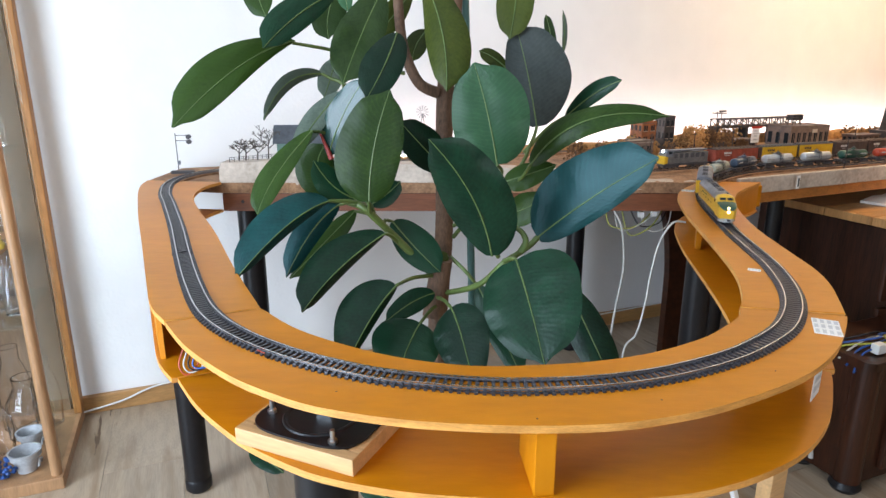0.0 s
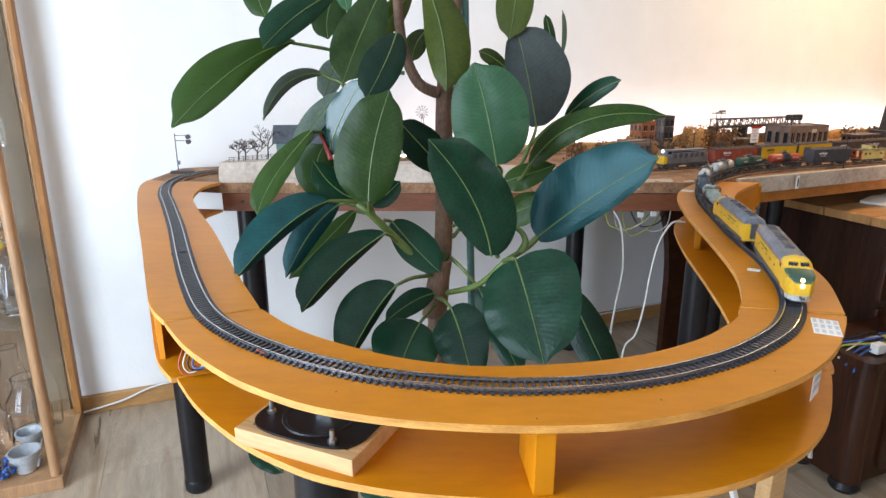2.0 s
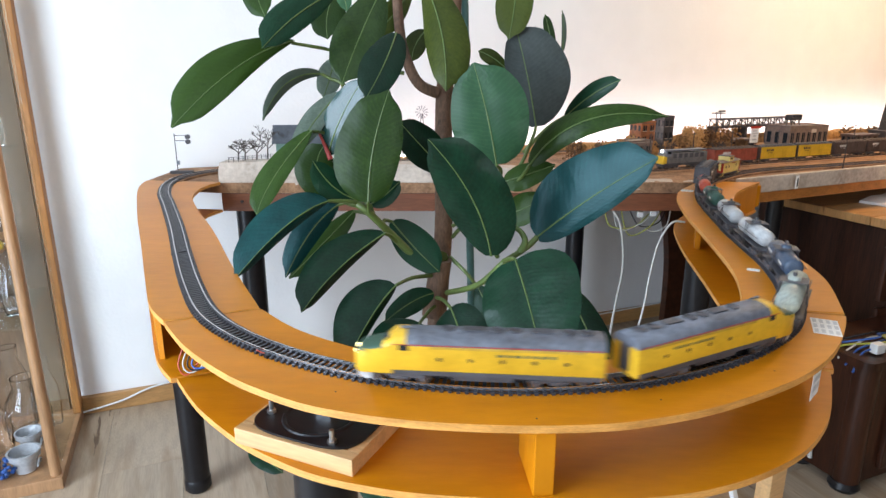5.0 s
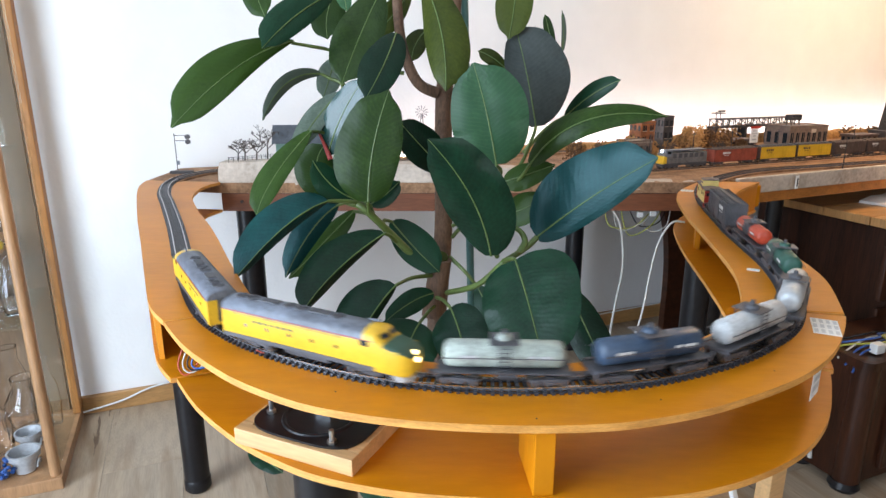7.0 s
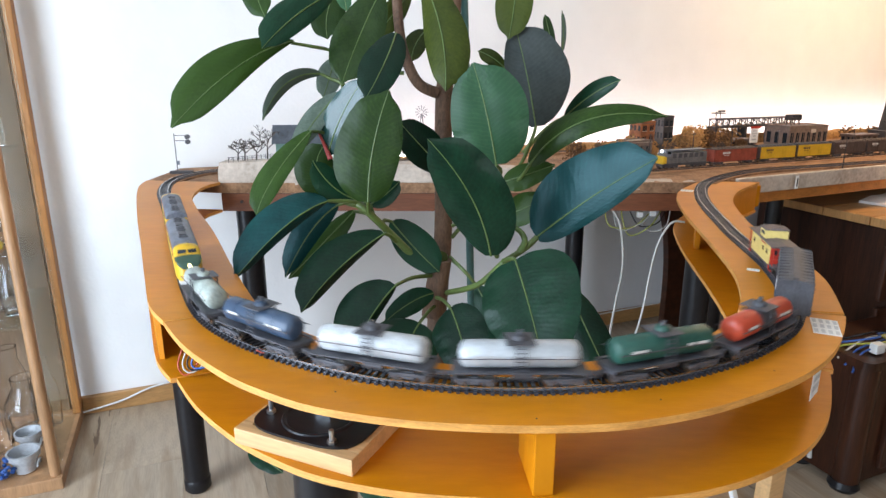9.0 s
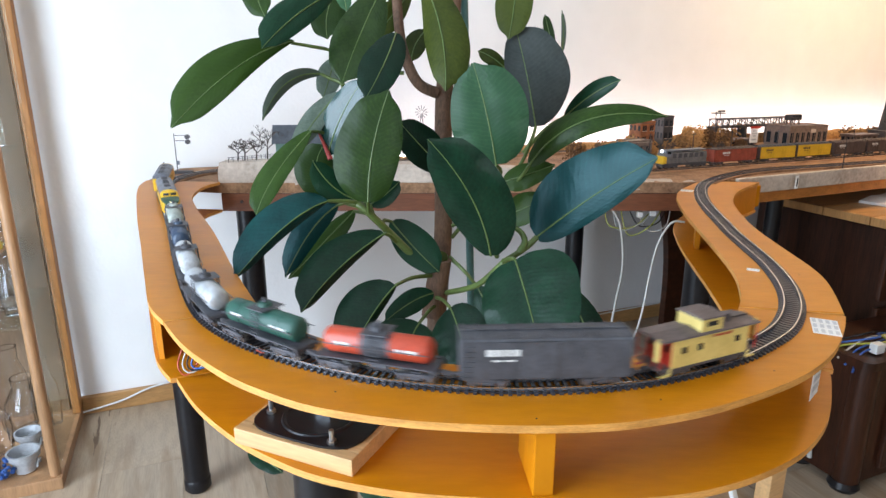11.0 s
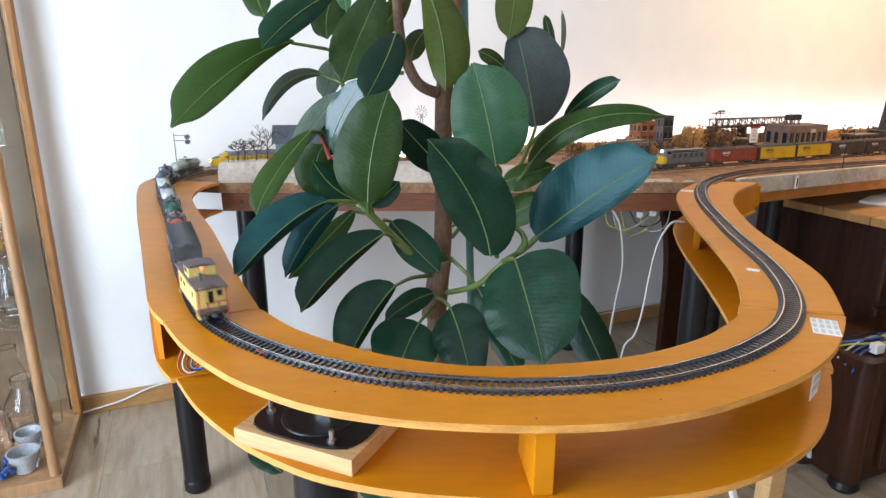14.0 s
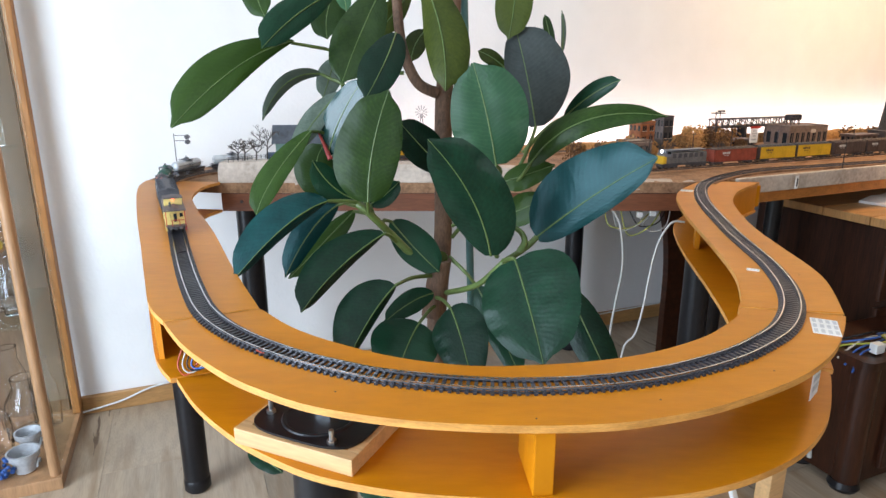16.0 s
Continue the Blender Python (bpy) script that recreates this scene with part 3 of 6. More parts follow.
RIGHT_OUT = [(0.450, 0.662), (0.491, 0.759), (0.510, 0.831), (0.523, 0.932), (0.541, 1.058), (0.574, 1.195), (0.612, 1.307), (0.674, 1.418), (0.778, 1.535)]
RIGHT_IN = [(0.640, 1.552), (0.560, 1.450), (0.516, 1.370), (0.487, 1.277), (0.457, 1.146), (0.425, 0.965), (0.395, 0.818), (0.364, 0.727), (0.342, 0.683)]
def spread(x):
    """How far the lower board of the front stands out beyond the upper one, from 0 to 1."""
    return min(1, max(0, (x - 0.1) / 0.15)) * min(1, max(0, (0.46 - x) / 0.10))


BOARD = 0.0068       # thickness of the plywood
SHELF = 0.651        # upper face of the lower shelf
for outer, inner, label in ((LEFT_OUT, LEFT_IN, "straight arm of an orange-stained plywood track shelf"),
                            (FRONT_OUT, FRONT_IN, "curved front of an orange-stained plywood track shelf"),
                            (RIGHT_OUT, RIGHT_IN, "S-shaped arm of an orange-stained plywood track shelf")):
    t = thing("track_shelf", label, "shelf", group="track shelf sections")
    shape = board_outline(outer, inner)
    cx, cy = sum(q[0] for q in shape) / len(shape), sum(q[1] for q in shape) / len(shape)
    for name, z0, z1 in (("top_board", TOP - BOARD, TOP), ("lower_board", SHELF - BOARD, SHELF)):
        low_outer = [(x * 0.988 + 0.004 * spread(x), y + 0.005 - 0.020 * spread(x)) for x, y in outer] if outer is FRONT_OUT else outer
        bm = prism(B(), shape if name == "top_board" else board_outline(low_outer, inner), z0, z1)
        rim = [e for e in bm.edges if abs(e.verts[0].co.z - e.verts[1].co.z) < 1e-6]
        bmesh.ops.bevel(bm, geom=rim, offset=0.0007, segments=1, affect="EDGES")
        ob = part(name, bm, "ply", t)
        ob.data.materials.append(M["ply_edge"])
        for poly in ob.data.polygons:
            poly.material_index = int(abs(poly.normal.z) < 0.5)
    if outer is not FRONT_OUT:
        rows = []
        for q in spline([(x, y, 0) for x, y in (outer[1:] if outer is RIGHT_OUT else outer[:-1])], 6):
            e = 0.004 if outer is RIGHT_OUT else -0.004
            rows.append([(q.x - e, q.y, SHELF), (q.x - 2.6 * e, q.y, SHELF), (q.x - 2.6 * e, q.y, TOP - BOARD), (q.x - e, q.y, TOP - BOARD)])
        part("side_panel", loft(B(), rows), "ply", t)
    for ex, ey, turn in ((-0.62, 1.42, 60), (-0.44, 1.00, 60)) if outer is LEFT_OUT else ((0.50, 1.20, -20), (0.60, 1.44, 40)) if outer is RIGHT_OUT else ((0.405, 0.66, -50),):
        ob = part("upright", box(B(), 0, 0, 0, 0.010, 0.030 if outer is FRONT_OUT else 0.06, TOP - BOARD - SHELF, 0.001), "ply", t)
        ob.matrix_basis = pose(ex, ey, (TOP - BOARD + SHELF) / 2, 0, 0, turn)
front_shelf = bpy.data.objects["track_shelf.001"]
ob = part("upright", box(B(), 0, 0, 0, 0.017, 0.062, TOP - BOARD - SHELF, 0.001), "ply", front_shelf, "rough sawn support block")
ob.matrix_basis = pose(0.079, 0.468, (TOP - BOARD + SHELF) / 2, 0, 0, 4)


def round_leg(x, y, top, r=0.0305, label="black lacquered round metal table leg"):
    t = thing("table_leg", label, "table leg", pose(x, y, 0), "black round legs")
    smooth(part("tube", lathe(B(), [(r, 0.03), (r, top)], 28), "black", t))
    smooth(part("foot", lathe(B(), [(r * 0.9, 0), (r * 1.06, 0.006), (r * 1.06, 0.030), (r * 0.98, 0.034)], 28), "black", t, "screwed levelling foot"))
    return t


round_leg(-0.596, 1.335, SHELF - BOARD, 0.029)
round_leg(-0.114, 0.535, SHELF - BOARD)
round_leg(-0.50, 1.60, 0.645)
round_leg(0.465, 2.15, 0.645)
round_leg(0.595, 1.40, SHELF - BOARD)
round_leg(0.70, 1.56, 0.645)
round_leg(0.965, 1.80, 0.645, 0.022)


# ---- rolling stock ----
def bogie(parent, x, wheelbase=0.024, axles=2, label=""):
    t = part("bogie", B(), "frame_grey", parent, label)
    bm = B()
    L = wheelbase * (axles - 1)
    for e in (-1, 1):
        box(bm, 0, e * 0.0118, 0.0070, L + 0.010, 0.0022, 0.0034, 0.0006)
        box(bm, 0, e * 0.0122, 0.0048, L * 0.45, 0.0026, 0.0030, 0.0005)
        for k in range(axles):
            box(bm, -L / 2 + k * wheelbase, e * 0.0124, 0.0058, 0.0052, 0.0030, 0.0052, 0.0006)
    box(bm, 0, 0, 0.0085, 0.008, 0.022, 0.003)
    bm.to_mesh(t.data)
    bm.free()
    t.matrix_basis = pose(x, 0, 0)
    for k in range(axles):
        bm = B()
        ax = -L / 2 + k * wheelbase
        for e in (-1, 1):
            rod(bm, (ax, e * 0.0072, 0.0052), (ax, e * 0.0096, 0.0052), 0.0052, seg=16)
            rod(bm, (ax, e * 0.0066, 0.0052), (ax, e * 0.0072, 0.0052), 0.0060, seg=16)
        rod(bm, (ax, -0.0118, 0.0052), (ax, 0.0118, 0.0052), 0.0012, seg=8)
        part("wheelset", bm, "wheel", t)
    return t


def coupler(parent, x, sign):
    bm = box(B(), x + sign * 0.004, 0, 0.0085, 0.010, 0.0032, 0.0028, 0.0005)
    box(bm, x + sign * 0.0085, 0.001, 0.0085, 0.0035, 0.0052, 0.0036, 0.0008)
    part("coupler", bm, "frame_grey", parent)


def body_section(x, half, z0, zs, zt, lower):
    """Half of a streamlined body's outline: the sides below the shoulder zs, or the roof above it."""
    if lower:
        return [(x, -half, zs), (x, -half, z0 + 0.002), (x, -half * 0.94, z0), (x, half * 0.94, z0), (x, half, z0 + 0.002), (x, half, zs)]
    rise = zt - zs
    return [(x, half * math.cos(a), zs + rise * math.sin(a) ** 0.75) for a in (math.pi * k / 10 for k in range(11))]


def closed_roof(bm, rows):
    return loft(bm, [list(r) for r in rows], closed=True)


def locomotive():
    t = thing("diesel_locomotive", "yellow and grey streamlined model diesel locomotive with rounded nose", "locomotive", group="locomotives of the train")
    Z0, ZS, ZT = 0.0105, 0.0405, 0.0525
    body = [(-0.122, 0.0160), (-0.119, 0.0172), (0.085, 0.0172), (0.098, 0.0171), (0.108, 0.0166), (0.116, 0.0152), (0.1215, 0.0126), (0.1245, 0.0088)]
    tops = [ZS, ZS, ZS, 0.0370, 0.0350, 0.0335, 0.0310, 0.0270]
    low = [0, 0, 0, 0, 0, -0.0006, -0.0004, 0.0006]
    smooth(part("body", loft(B(), [body_section(x, w, Z0 + l, z, 0, True) for (x, w), z, l in zip(body, tops, low)]), "yellow", t, "yellow painted body shell"), 30)
    smooth(part("roof", closed_roof(B(), [body_section(x, w, 0, ZS, zt, False) for x, w, zt in
                                          ((-0.122, 0.0160, ZT - 0.002), (-0.119, 0.0172, ZT), (0.072, 0.0172, ZT))]), "roof_grey", t, "grey weathered roof"), 50)
    smooth(part("cab_roof", closed_roof(B(), [body_section(x, w, 0, ZS, zt, False) for x, w, zt in
                                              ((0.072, 0.0173, ZT + 0.0001), (0.083, 0.0172, ZT - 0.0005), (0.086, 0.0170, ZT - 0.0025))]), "yellow", t), 50)
    smooth(part("cab_front", closed_roof(B(), [body_section(x, w, 0, zs, zt, False) for x, w, zs, zt in
                                               ((0.086, 0.0170, ZS, ZT - 0.0026), (0.0955, 0.0168, 0.0372, 0.0412))]), "yellow", t, "raked cab front"), 50)
    smooth(part("nose_top", closed_roof(B(), [body_section(x, w, 0, zs, zt, False) for x, w, zs, zt in
                                              ((0.0955, 0.0169, 0.0375, 0.0408), (0.108, 0.0164, 0.0349, 0.0392), (0.116, 0.0150, 0.0334, 0.0368),
                                               (0.1215, 0.0124, 0.0309, 0.0332), (0.1242, 0.0086, 0.0270, 0.0285))]), "glare_green", t, "dull green anti-glare nose top"), 60)
    for e in (-1, 1):
        bm = box(B(), 0, 0, 0, 0.0006, 0.0105, 0.0062, 0.0004)
        w = part("windscreen", bm, "dark_glass", t)
        w.matrix_basis = pose(0.0922, e * 0.0066, 0.0452, 0, -46, e * 12)
        part("side_window", box(B(), 0.074, e * 0.0173, 0.0385, 0.0095, 0.0006, 0.0062, 0.0004), "dark_glass", t)
        for k in range(5):
            rod_bm = rod(B(), (-0.085 + k * 0.031, e * 0.0168, 0.0275), (-0.085 + k * 0.031, e * 0.0175, 0.0275), 0.0021, seg=14)
            part("porthole", rod_bm, "dark_glass", t)
        part("grille", box(B(), -0.028, e * 0.0173, 0.0392, 0.150, 0.0006, 0.0022), "rust_yellow", t, "dirty yellow side grille")
        part("stripe", box(B(), -0.017, e * 0.01725, 0.0416, 0.205, 0.0005, 0.0006), "red", t, "thin red stripe")
        part("sill", box(B(), -0.017, e * 0.01725, 0.0128, 0.205, 0.0006, 0.0046), "frame_grey", t, "grey side sill")
        bars = B()
        for k, l in enumerate((0.006, 0.007, 0.006, 0.005, 0.007, 0.006, 0.007)):
            box(bars, -0.072 + 0.0085 * k, e * 0.01725, 0.0335, l * 0.8, 0.0005, 0.0026)
        part("lettering", bars, "glare_green", t, "unreadable dark green lettering")
        part("number_board", box(B(), 0.1105, e * 0.0150, 0.0338, 0.007, 0.003, 0.0034, 0.0005, ), "amber", t, "amber number board")
        part("step", box(B(), 0.104, e * 0.0150, 0.0070, 0.006, 0.002, 0.007, 0.0004), "frame_grey", t)
    for z, r in ((0.0315, 0.0024), (0.0245, 0.0026)):
        part("headlight", rod(B(), (0.117, 0, z), (0.1262 if z < 0.03 else 0.1235, 0, z), r, seg=16), "lamp_warm", t, "glowing round headlight")
    pilot = loft(B(), [[(0.104, -0.0150, 0.0030), (0.1165, -0.0120, 0.0030), (0.1225, -0.0060, 0.0030), (0.1225, 0.0060, 0.0030), (0.1165, 0.0120, 0.0030), (0.104, 0.0150, 0.0030)],
                       [(0.104, -0.0160, 0.0115), (0.1185, -0.0130, 0.0115), (0.1235, -0.0070, 0.0115), (0.1235, 0.0070, 0.0115), (0.1185, 0.0130, 0.0115), (0.104, 0.0160, 0.0115)]])
    part("pilot", pilot, "tank_white", t, "pale grey pilot plate")
    for x in (-0.105, -0.088, -0.035, -0.018, 0.030):
        fan = lathe(B(), [(0.0066, 0), (0.0066, 0.0014), (0.0054, 0.0018), (0.0050, 0.0006), (0.001, 0.0006)], 16)
        ob = part("roof_fan", fan, "frame_grey", t)
        ob.matrix_basis = pose(x, 0, ZT - 0.0004)
    for x in (-0.062, 0.006):
        part("roof_hatch", box(B(), x, 0, ZT + 0.0004, 0.022, 0.010, 0.0018, 0.0005), "frame_grey", t)
    part("horn", rod(B(), (0.064, 0.004, ZT + 0.002), (0.078, 0.004, ZT + 0.002), 0.0008, 0.0017, 10), "roof_grey", t)
    part("fuel_tank", box(B(), -0.004, 0, 0.0080, 0.060, 0.028, 0.0085, 0.0015), "frame_grey", t)
    part("end_door", box(B(), -0.1222, 0, 0.0275, 0.0008, 0.011, 0.027), "frame_grey", t)
    coupler(t, 0.121, 1), coupler(t, -0.121, -1)
    for ob in t.children:
        ob.data.transform(Matrix.Diagonal((0.85, 0.93, 0.87, 1)))
        ob.location = (ob.location.x * 0.85, ob.location.y * 0.93, ob.location.z * 0.87)
    return t, [bogie(t, 0.066, 0.0200, 3), bogie(t, -0.066, 0.0200, 3)], 0.066


def tank_car(colour, label, band=None):
    t = thing("tank_car", label, "tank wagon", group="tank wagons of the train")
    R, ZC, H = 0.0118, 0.0262, 0.0510
    lay = Matrix.Translation((0, 0, ZC)) @ Matrix.Rotation(radians(90), 4, "Y")
    shell = [(0.003, -H), (0.007, -H + 0.0007), (0.0100, -H + 0.0024), (R, -H + 0.0056)]
    smooth(part("shell", lathe(B(), shell + [(r, -z) for r, z in reversed(shell)], 28, lay), colour, t), 60)
    for x in (-0.028, 0.0, 0.028) if not band else (-0.0135, 0.0135):
        part("strap", lathe(B(), [(R + 0.0004, x - 0.0008), (R + 0.0004, x + 0.0008)], 28, lay), "frame_grey" if band else colour, t)
    if band:
        part("band", lathe(B(), [(R + 0.0003, -0.0115), (R + 0.0003, 0.0115)], 28, lay), band, t, "dark painted middle band")
    dome = lathe(B(), [(0.0066, 0), (0.0066, 0.0052), (0.0056, 0.0066), (0.003, 0.0072)], 20, pose(0, 0, ZC + R - 0.0015))
    smooth(part("dome", dome, band or ("frame_grey" if colour in ("tank_white", "tank_silver") else colour), t), 50)
    part("valve", rod(B(), (0, 0, ZC + R + 0.005), (0, 0, ZC + R + 0.0095), 0.0022, seg=10), "frame_grey", t)
    part("walkway", box(B(), 0, 0, ZC + R + 0.0012, 0.024, 0.027, 0.0009), "frame_grey", t, "dome platform")
    part("underframe", box(box(B(), 0, 0, 0.0115, 0.112, 0.008, 0.0042, 0.0006), 0, 0, 0.0128, 0.112, 0.024, 0.0018, 0.0004), "frame_grey", t)
    for e in (-1, 1):
        part("running_board", box(B(), 0, e * 0.0135, 0.0146, 0.110, 0.0040, 0.0010), "frame_grey", t)
        rail = B()
        rod(rail, (-H, e * 0.0138, 0.0270), (H, e * 0.0138, 0.0270), 0.00045, seg=6)
        for k in range(5):
            rod(rail, (-0.048 + k * 0.024, e * 0.0112, 0.0270), (-0.048 + k * 0.024, e * 0.0139, 0.0270), 0.0004, seg=6)
        part("handrail", rail, "frame_grey", t)
        lad = B()
        for x in (-0.0045, 0.0045):
            rod(lad, (x, e * 0.0148, 0.0145), (x, e * 0.0128, ZC + R + 0.001), 0.0005, seg=6)
        for k in range(6):
            rod(lad, (-0.0045, e * 0.0142, 0.017 + k * 0.0038), (0.0045, e * 0.0142, 0.017 + k * 0.0038), 0.0004, seg=6)
        part("ladder", lad, "frame_grey", t)
        bars = B()
        for x, l in ((-0.034, 0.012), (-0.0225, 0.006), (0.030, 0.016)):
            box(bars, x, e * (R + 0.0002), ZC + 0.001, l, 0.0005, 0.0032)
        part("lettering", bars, "letter" if colour in ("tank_blue", "tank_green", "tank_red") else "ink", t, "unreadable lettering")
        part("end_sill", box(B(), e * 0.0555, 0, 0.0120, 0.003, 0.028, 0.0042, 0.0005), "frame_grey", t)
    part("brake_cylinder", rod(B(), (-0.012, 0.006, 0.0085), (0.006, 0.006, 0.0085), 0.0034, seg=12), "frame_grey", t)
    coupler(t, 0.0540, 1), coupler(t, -0.0540, -1)
    return t, [bogie(t, 0.037), bogie(t, -0.037)], 0.037


def boxcar(colour="box_grey", roof="box_grey", label="dark grey weathered model boxcar with faded white lettering", length=0.150, sign="letter", ends=None):
    t = thing("boxcar", label, "goods wagon")
    h, Z0, ZS = length / 2, 0.0105, 0.0445
    part("side_wall", box(B(), 0, 0, (Z0 + ZS) / 2, length, 0.0335, ZS - Z0, 0.0004), colour, t)
    part("roof", loft(B(), [[(x, -0.0175, ZS), (x, 0.0175, ZS), (x, 0.0165, ZS + 0.0016), (x, 0, ZS + 0.0042), (x, -0.0165, ZS + 0.0016)] for x in (-h - 0.001, h + 0.001)]), roof, t)
    part("roof_walk", box(B(), 0, 0, ZS + 0.0048, length * 0.98, 0.006, 0.001), roof, t)
    ribs = B()
    k = int(length / 0.0125)
    for i in range(k + 1):
        box(ribs, -h + 0.003 + i * (length - 0.006) / k, 0, ZS + 0.0022, 0.0007, 0.0330, 0.0028)
    part("roof_rib", ribs, roof, t)
    for e in (-1, 1):
        part("door", box(B(), 0.006, e * 0.0171, 0.0273, 0.0300, 0.0014, 0.0310, 0.0004), colour, t, "sliding door")
        part("door_track", box(B(), 0.014, e * 0.0174, 0.0432, 0.060, 0.0012, 0.0012), colour, t)
        ribs = B()
        for i in range(12):
            x = -h + 0.006 + i * (length - 0.012) / 11
            if abs(x - 0.006) > 0.017:
                box(ribs, x, e * 0.0168, 0.0275, 0.0008, 0.0008, 0.0325)
        part("side_rib", ribs, colour, t)
        bars = B()
        for i, l in enumerate((0.0052, 0.0045, 0.0050, 0.0056)):
            box(bars, 0.036 + (i - 1.5) * 0.0072, e * 0.01745, 0.0345, l, 0.0004, 0.0058)
        for i, l in enumerate((0.009, 0.006)):
            box(bars, 0.036 + (i - 0.5) * 0.011, e * 0.01745, 0.0275, l, 0.0004, 0.0014)
        part("lettering", bars, sign, t, "unreadable faded lettering")
        lad = B()
        for i in range(7):
            box(lad, e * (h - 0.006), e * 0.0175, 0.013 + i * 0.0045, 0.008, 0.001, 0.0007)
        part("ladder", lad, colour, t)
        if ends:
            part("end_wall", box(B(), e * (h + 0.0004), 0, 0.0275, 0.001, 0.0315, 0.033), ends, t)
    part("underframe", box(B(), 0, 0, 0.0092, length * 0.94, 0.012, 0.004), "frame_grey", t)
    coupler(t, h, 1), coupler(t, -h, -1)
    b = h - 0.024
    return t, [bogie(t, b), bogie(t, -b)], b


def caboose():
    t = thing("caboose", "yellow model caboose with brown roof and red ends", "caboose")
    Z0, ZS, h = 0.0105, 0.0385, 0.0470
    part("side_wall", box(B(), 0, 0, (Z0 + ZS) / 2, 2 * h, 0.0325, ZS - Z0, 0.0004), "faded_yellow", t)
    part("roof", loft(B(), [[(x, -0.0180, ZS), (x, 0.0180, ZS), (x, 0.0172, ZS + 0.0014), (x, 0, ZS + 0.0038), (x, -0.0172, ZS + 0.0014)] for x in (-0.0605, 0.0605)]), "caboose_roof", t)
    part("roof_walk", box(B(), -0.037, 0, ZS + 0.0044, 0.044, 0.006, 0.001), "caboose_roof", t)
    part("cupola", box(B(), 0.0, 0, ZS + 0.0075, 0.026, 0.0300, 0.0135, 0.0005), "faded_yellow", t)
    part("cupola_roof", loft(B(), [[(x, -0.0165, ZS + 0.0142), (x, 0.0165, ZS + 0.0142), (x, 0.0158, ZS + 0.0154), (x, 0, ZS + 0.0174), (x, -0.0158, ZS + 0.0154)] for x in (-0.0148, 0.0148)]), "caboose_roof", t)
    for e in (-1, 1):
        for x in (-0.033, 0.014, 0.033):
            w = part("window", box(B(), x, e * 0.0163, 0.0275, 0.0058, 0.0008, 0.0066), "dark_glass", t)
            part("frame", box(box(B(), x, e * 0.0165, 0.0235, 0.0072, 0.0012, 0.0009), x, e * 0.0165, 0.0313, 0.0072, 0.0012, 0.0008), "faded_yellow", w)
        for x in (0.0,):
            part("window", box(B(), x, e * 0.0151, ZS + 0.0088, 0.0125, 0.0008, 0.0046), "dark_glass", t)
        part("end_wall", box(B(), e * (h + 0.0004), 0, 0.0255, 0.0010, 0.0310, 0.0255), "faded_yellow" if e < 0 else "red", t)
        for y in (-0.0098, 0, 0.0098):
            part("window", box(B(), e * (h + 0.0010), y, 0.0290 - 0.004 * (y == 0), 0.0008, 0.0052, 0.0066 + 0.008 * (y == 0)), "dark_glass", t)
        part("platform", box(B(), e * 0.0535, 0, 0.0118, 0.0125, 0.0325, 0.0016), "caboose_roof", t)
        rails = B()
        for y in (-0.0150, -0.006, 0.006, 0.0150):
            rod(rails, (e * 0.0590, y, 0.012), (e * 0.0590, y, 0.0225 if abs(y) < 0.01 else ZS), 0.0007, seg=6)
        rod(rails, (e * 0.0590, -0.0150, 0.0225), (e * 0.0590, 0.0150, 0.0225), 0.0007, seg=6)
        part("railing", rails, "red", t, "red end railing")
        for y in (-1, 1):
            part("step", box(box(B(), e * 0.0535, y * 0.0155, 0.0050, 0.0110, 0.0030, 0.0008), e * 0.0485, y * 0.0160, 0.0085, 0.0008, 0.0024, 0.0070), "faded_yellow" if y > 0 else "red", t)
        bars = B()
        for i, l in enumerate((0.005, 0.004, 0.005, 0.004)):
            box(bars, e * (-0.022 + i * 0.0062), e * 0.0164, 0.0352, l, 0.0004, 0.0024)
        part("lettering", bars, "red", t, "unreadable red lettering")
        part("ladder", box(B(), e * 0.0600, 0.011, 0.030, 0.0008, 0.006, 0.022), "faded_yellow", t)
        part("frame_rail", box(B(), 0, e * 0.0150, 0.0098, 0.094, 0.003, 0.0025), "frame_grey", t)
    part("marker_lamp", box(B(), -0.0140, 0, ZS + 0.0120, 0.0025, 0.0030, 0.0030, 0.0008), "lamp_red", t, "small glowing red marker lamp")
    part("chimney", rod(B(), (-0.030, 0.006, ZS), (-0.030, 0.006, ZS + 0.011), 0.0018, seg=10), "frame_grey", t)
    part("underframe", box(B(), 0, 0, 0.0090, 0.112, 0.012, 0.004), "frame_grey", t)
    coupler(t, 0.0575, 1), coupler(t, -0.0575, -1)
    for ob in t.children_recursive:
        ob.data.transform(Matrix.Diagonal((0.955, 0.955, 0.94, 1)))
    return t, [bogie(t, 0.034, 0.020), bogie(t, -0.034, 0.020)], 0.034


# the train from its front: thing, bogies, half the bogie distance, overall length, facing
TRAIN = [(*locomotive(), 0.224, 1), (*locomotive(), 0.224, -1)]
for colour, label, band in (("tank_pale", "pale grey-green model tank wagon with centre dome", None), ("tank_blue", "dark blue model tank wagon with centre dome", None),
                            ("tank_white", "white weathered model tank wagon with centre dome", None), ("tank_silver", "silver model tank wagon with centre dome", None),
                            ("tank_green", "dark green model tank wagon with centre dome", None), ("tank_red", "orange-red model tank wagon with dark centre band", "box_grey")):
    TRAIN.append((*tank_car(colour, label, band), 0.129, 1))
TRAIN.append((*boxcar(length=0.142), 0.158, 1))
TRAIN.append((*caboose(), 0.141, 1))
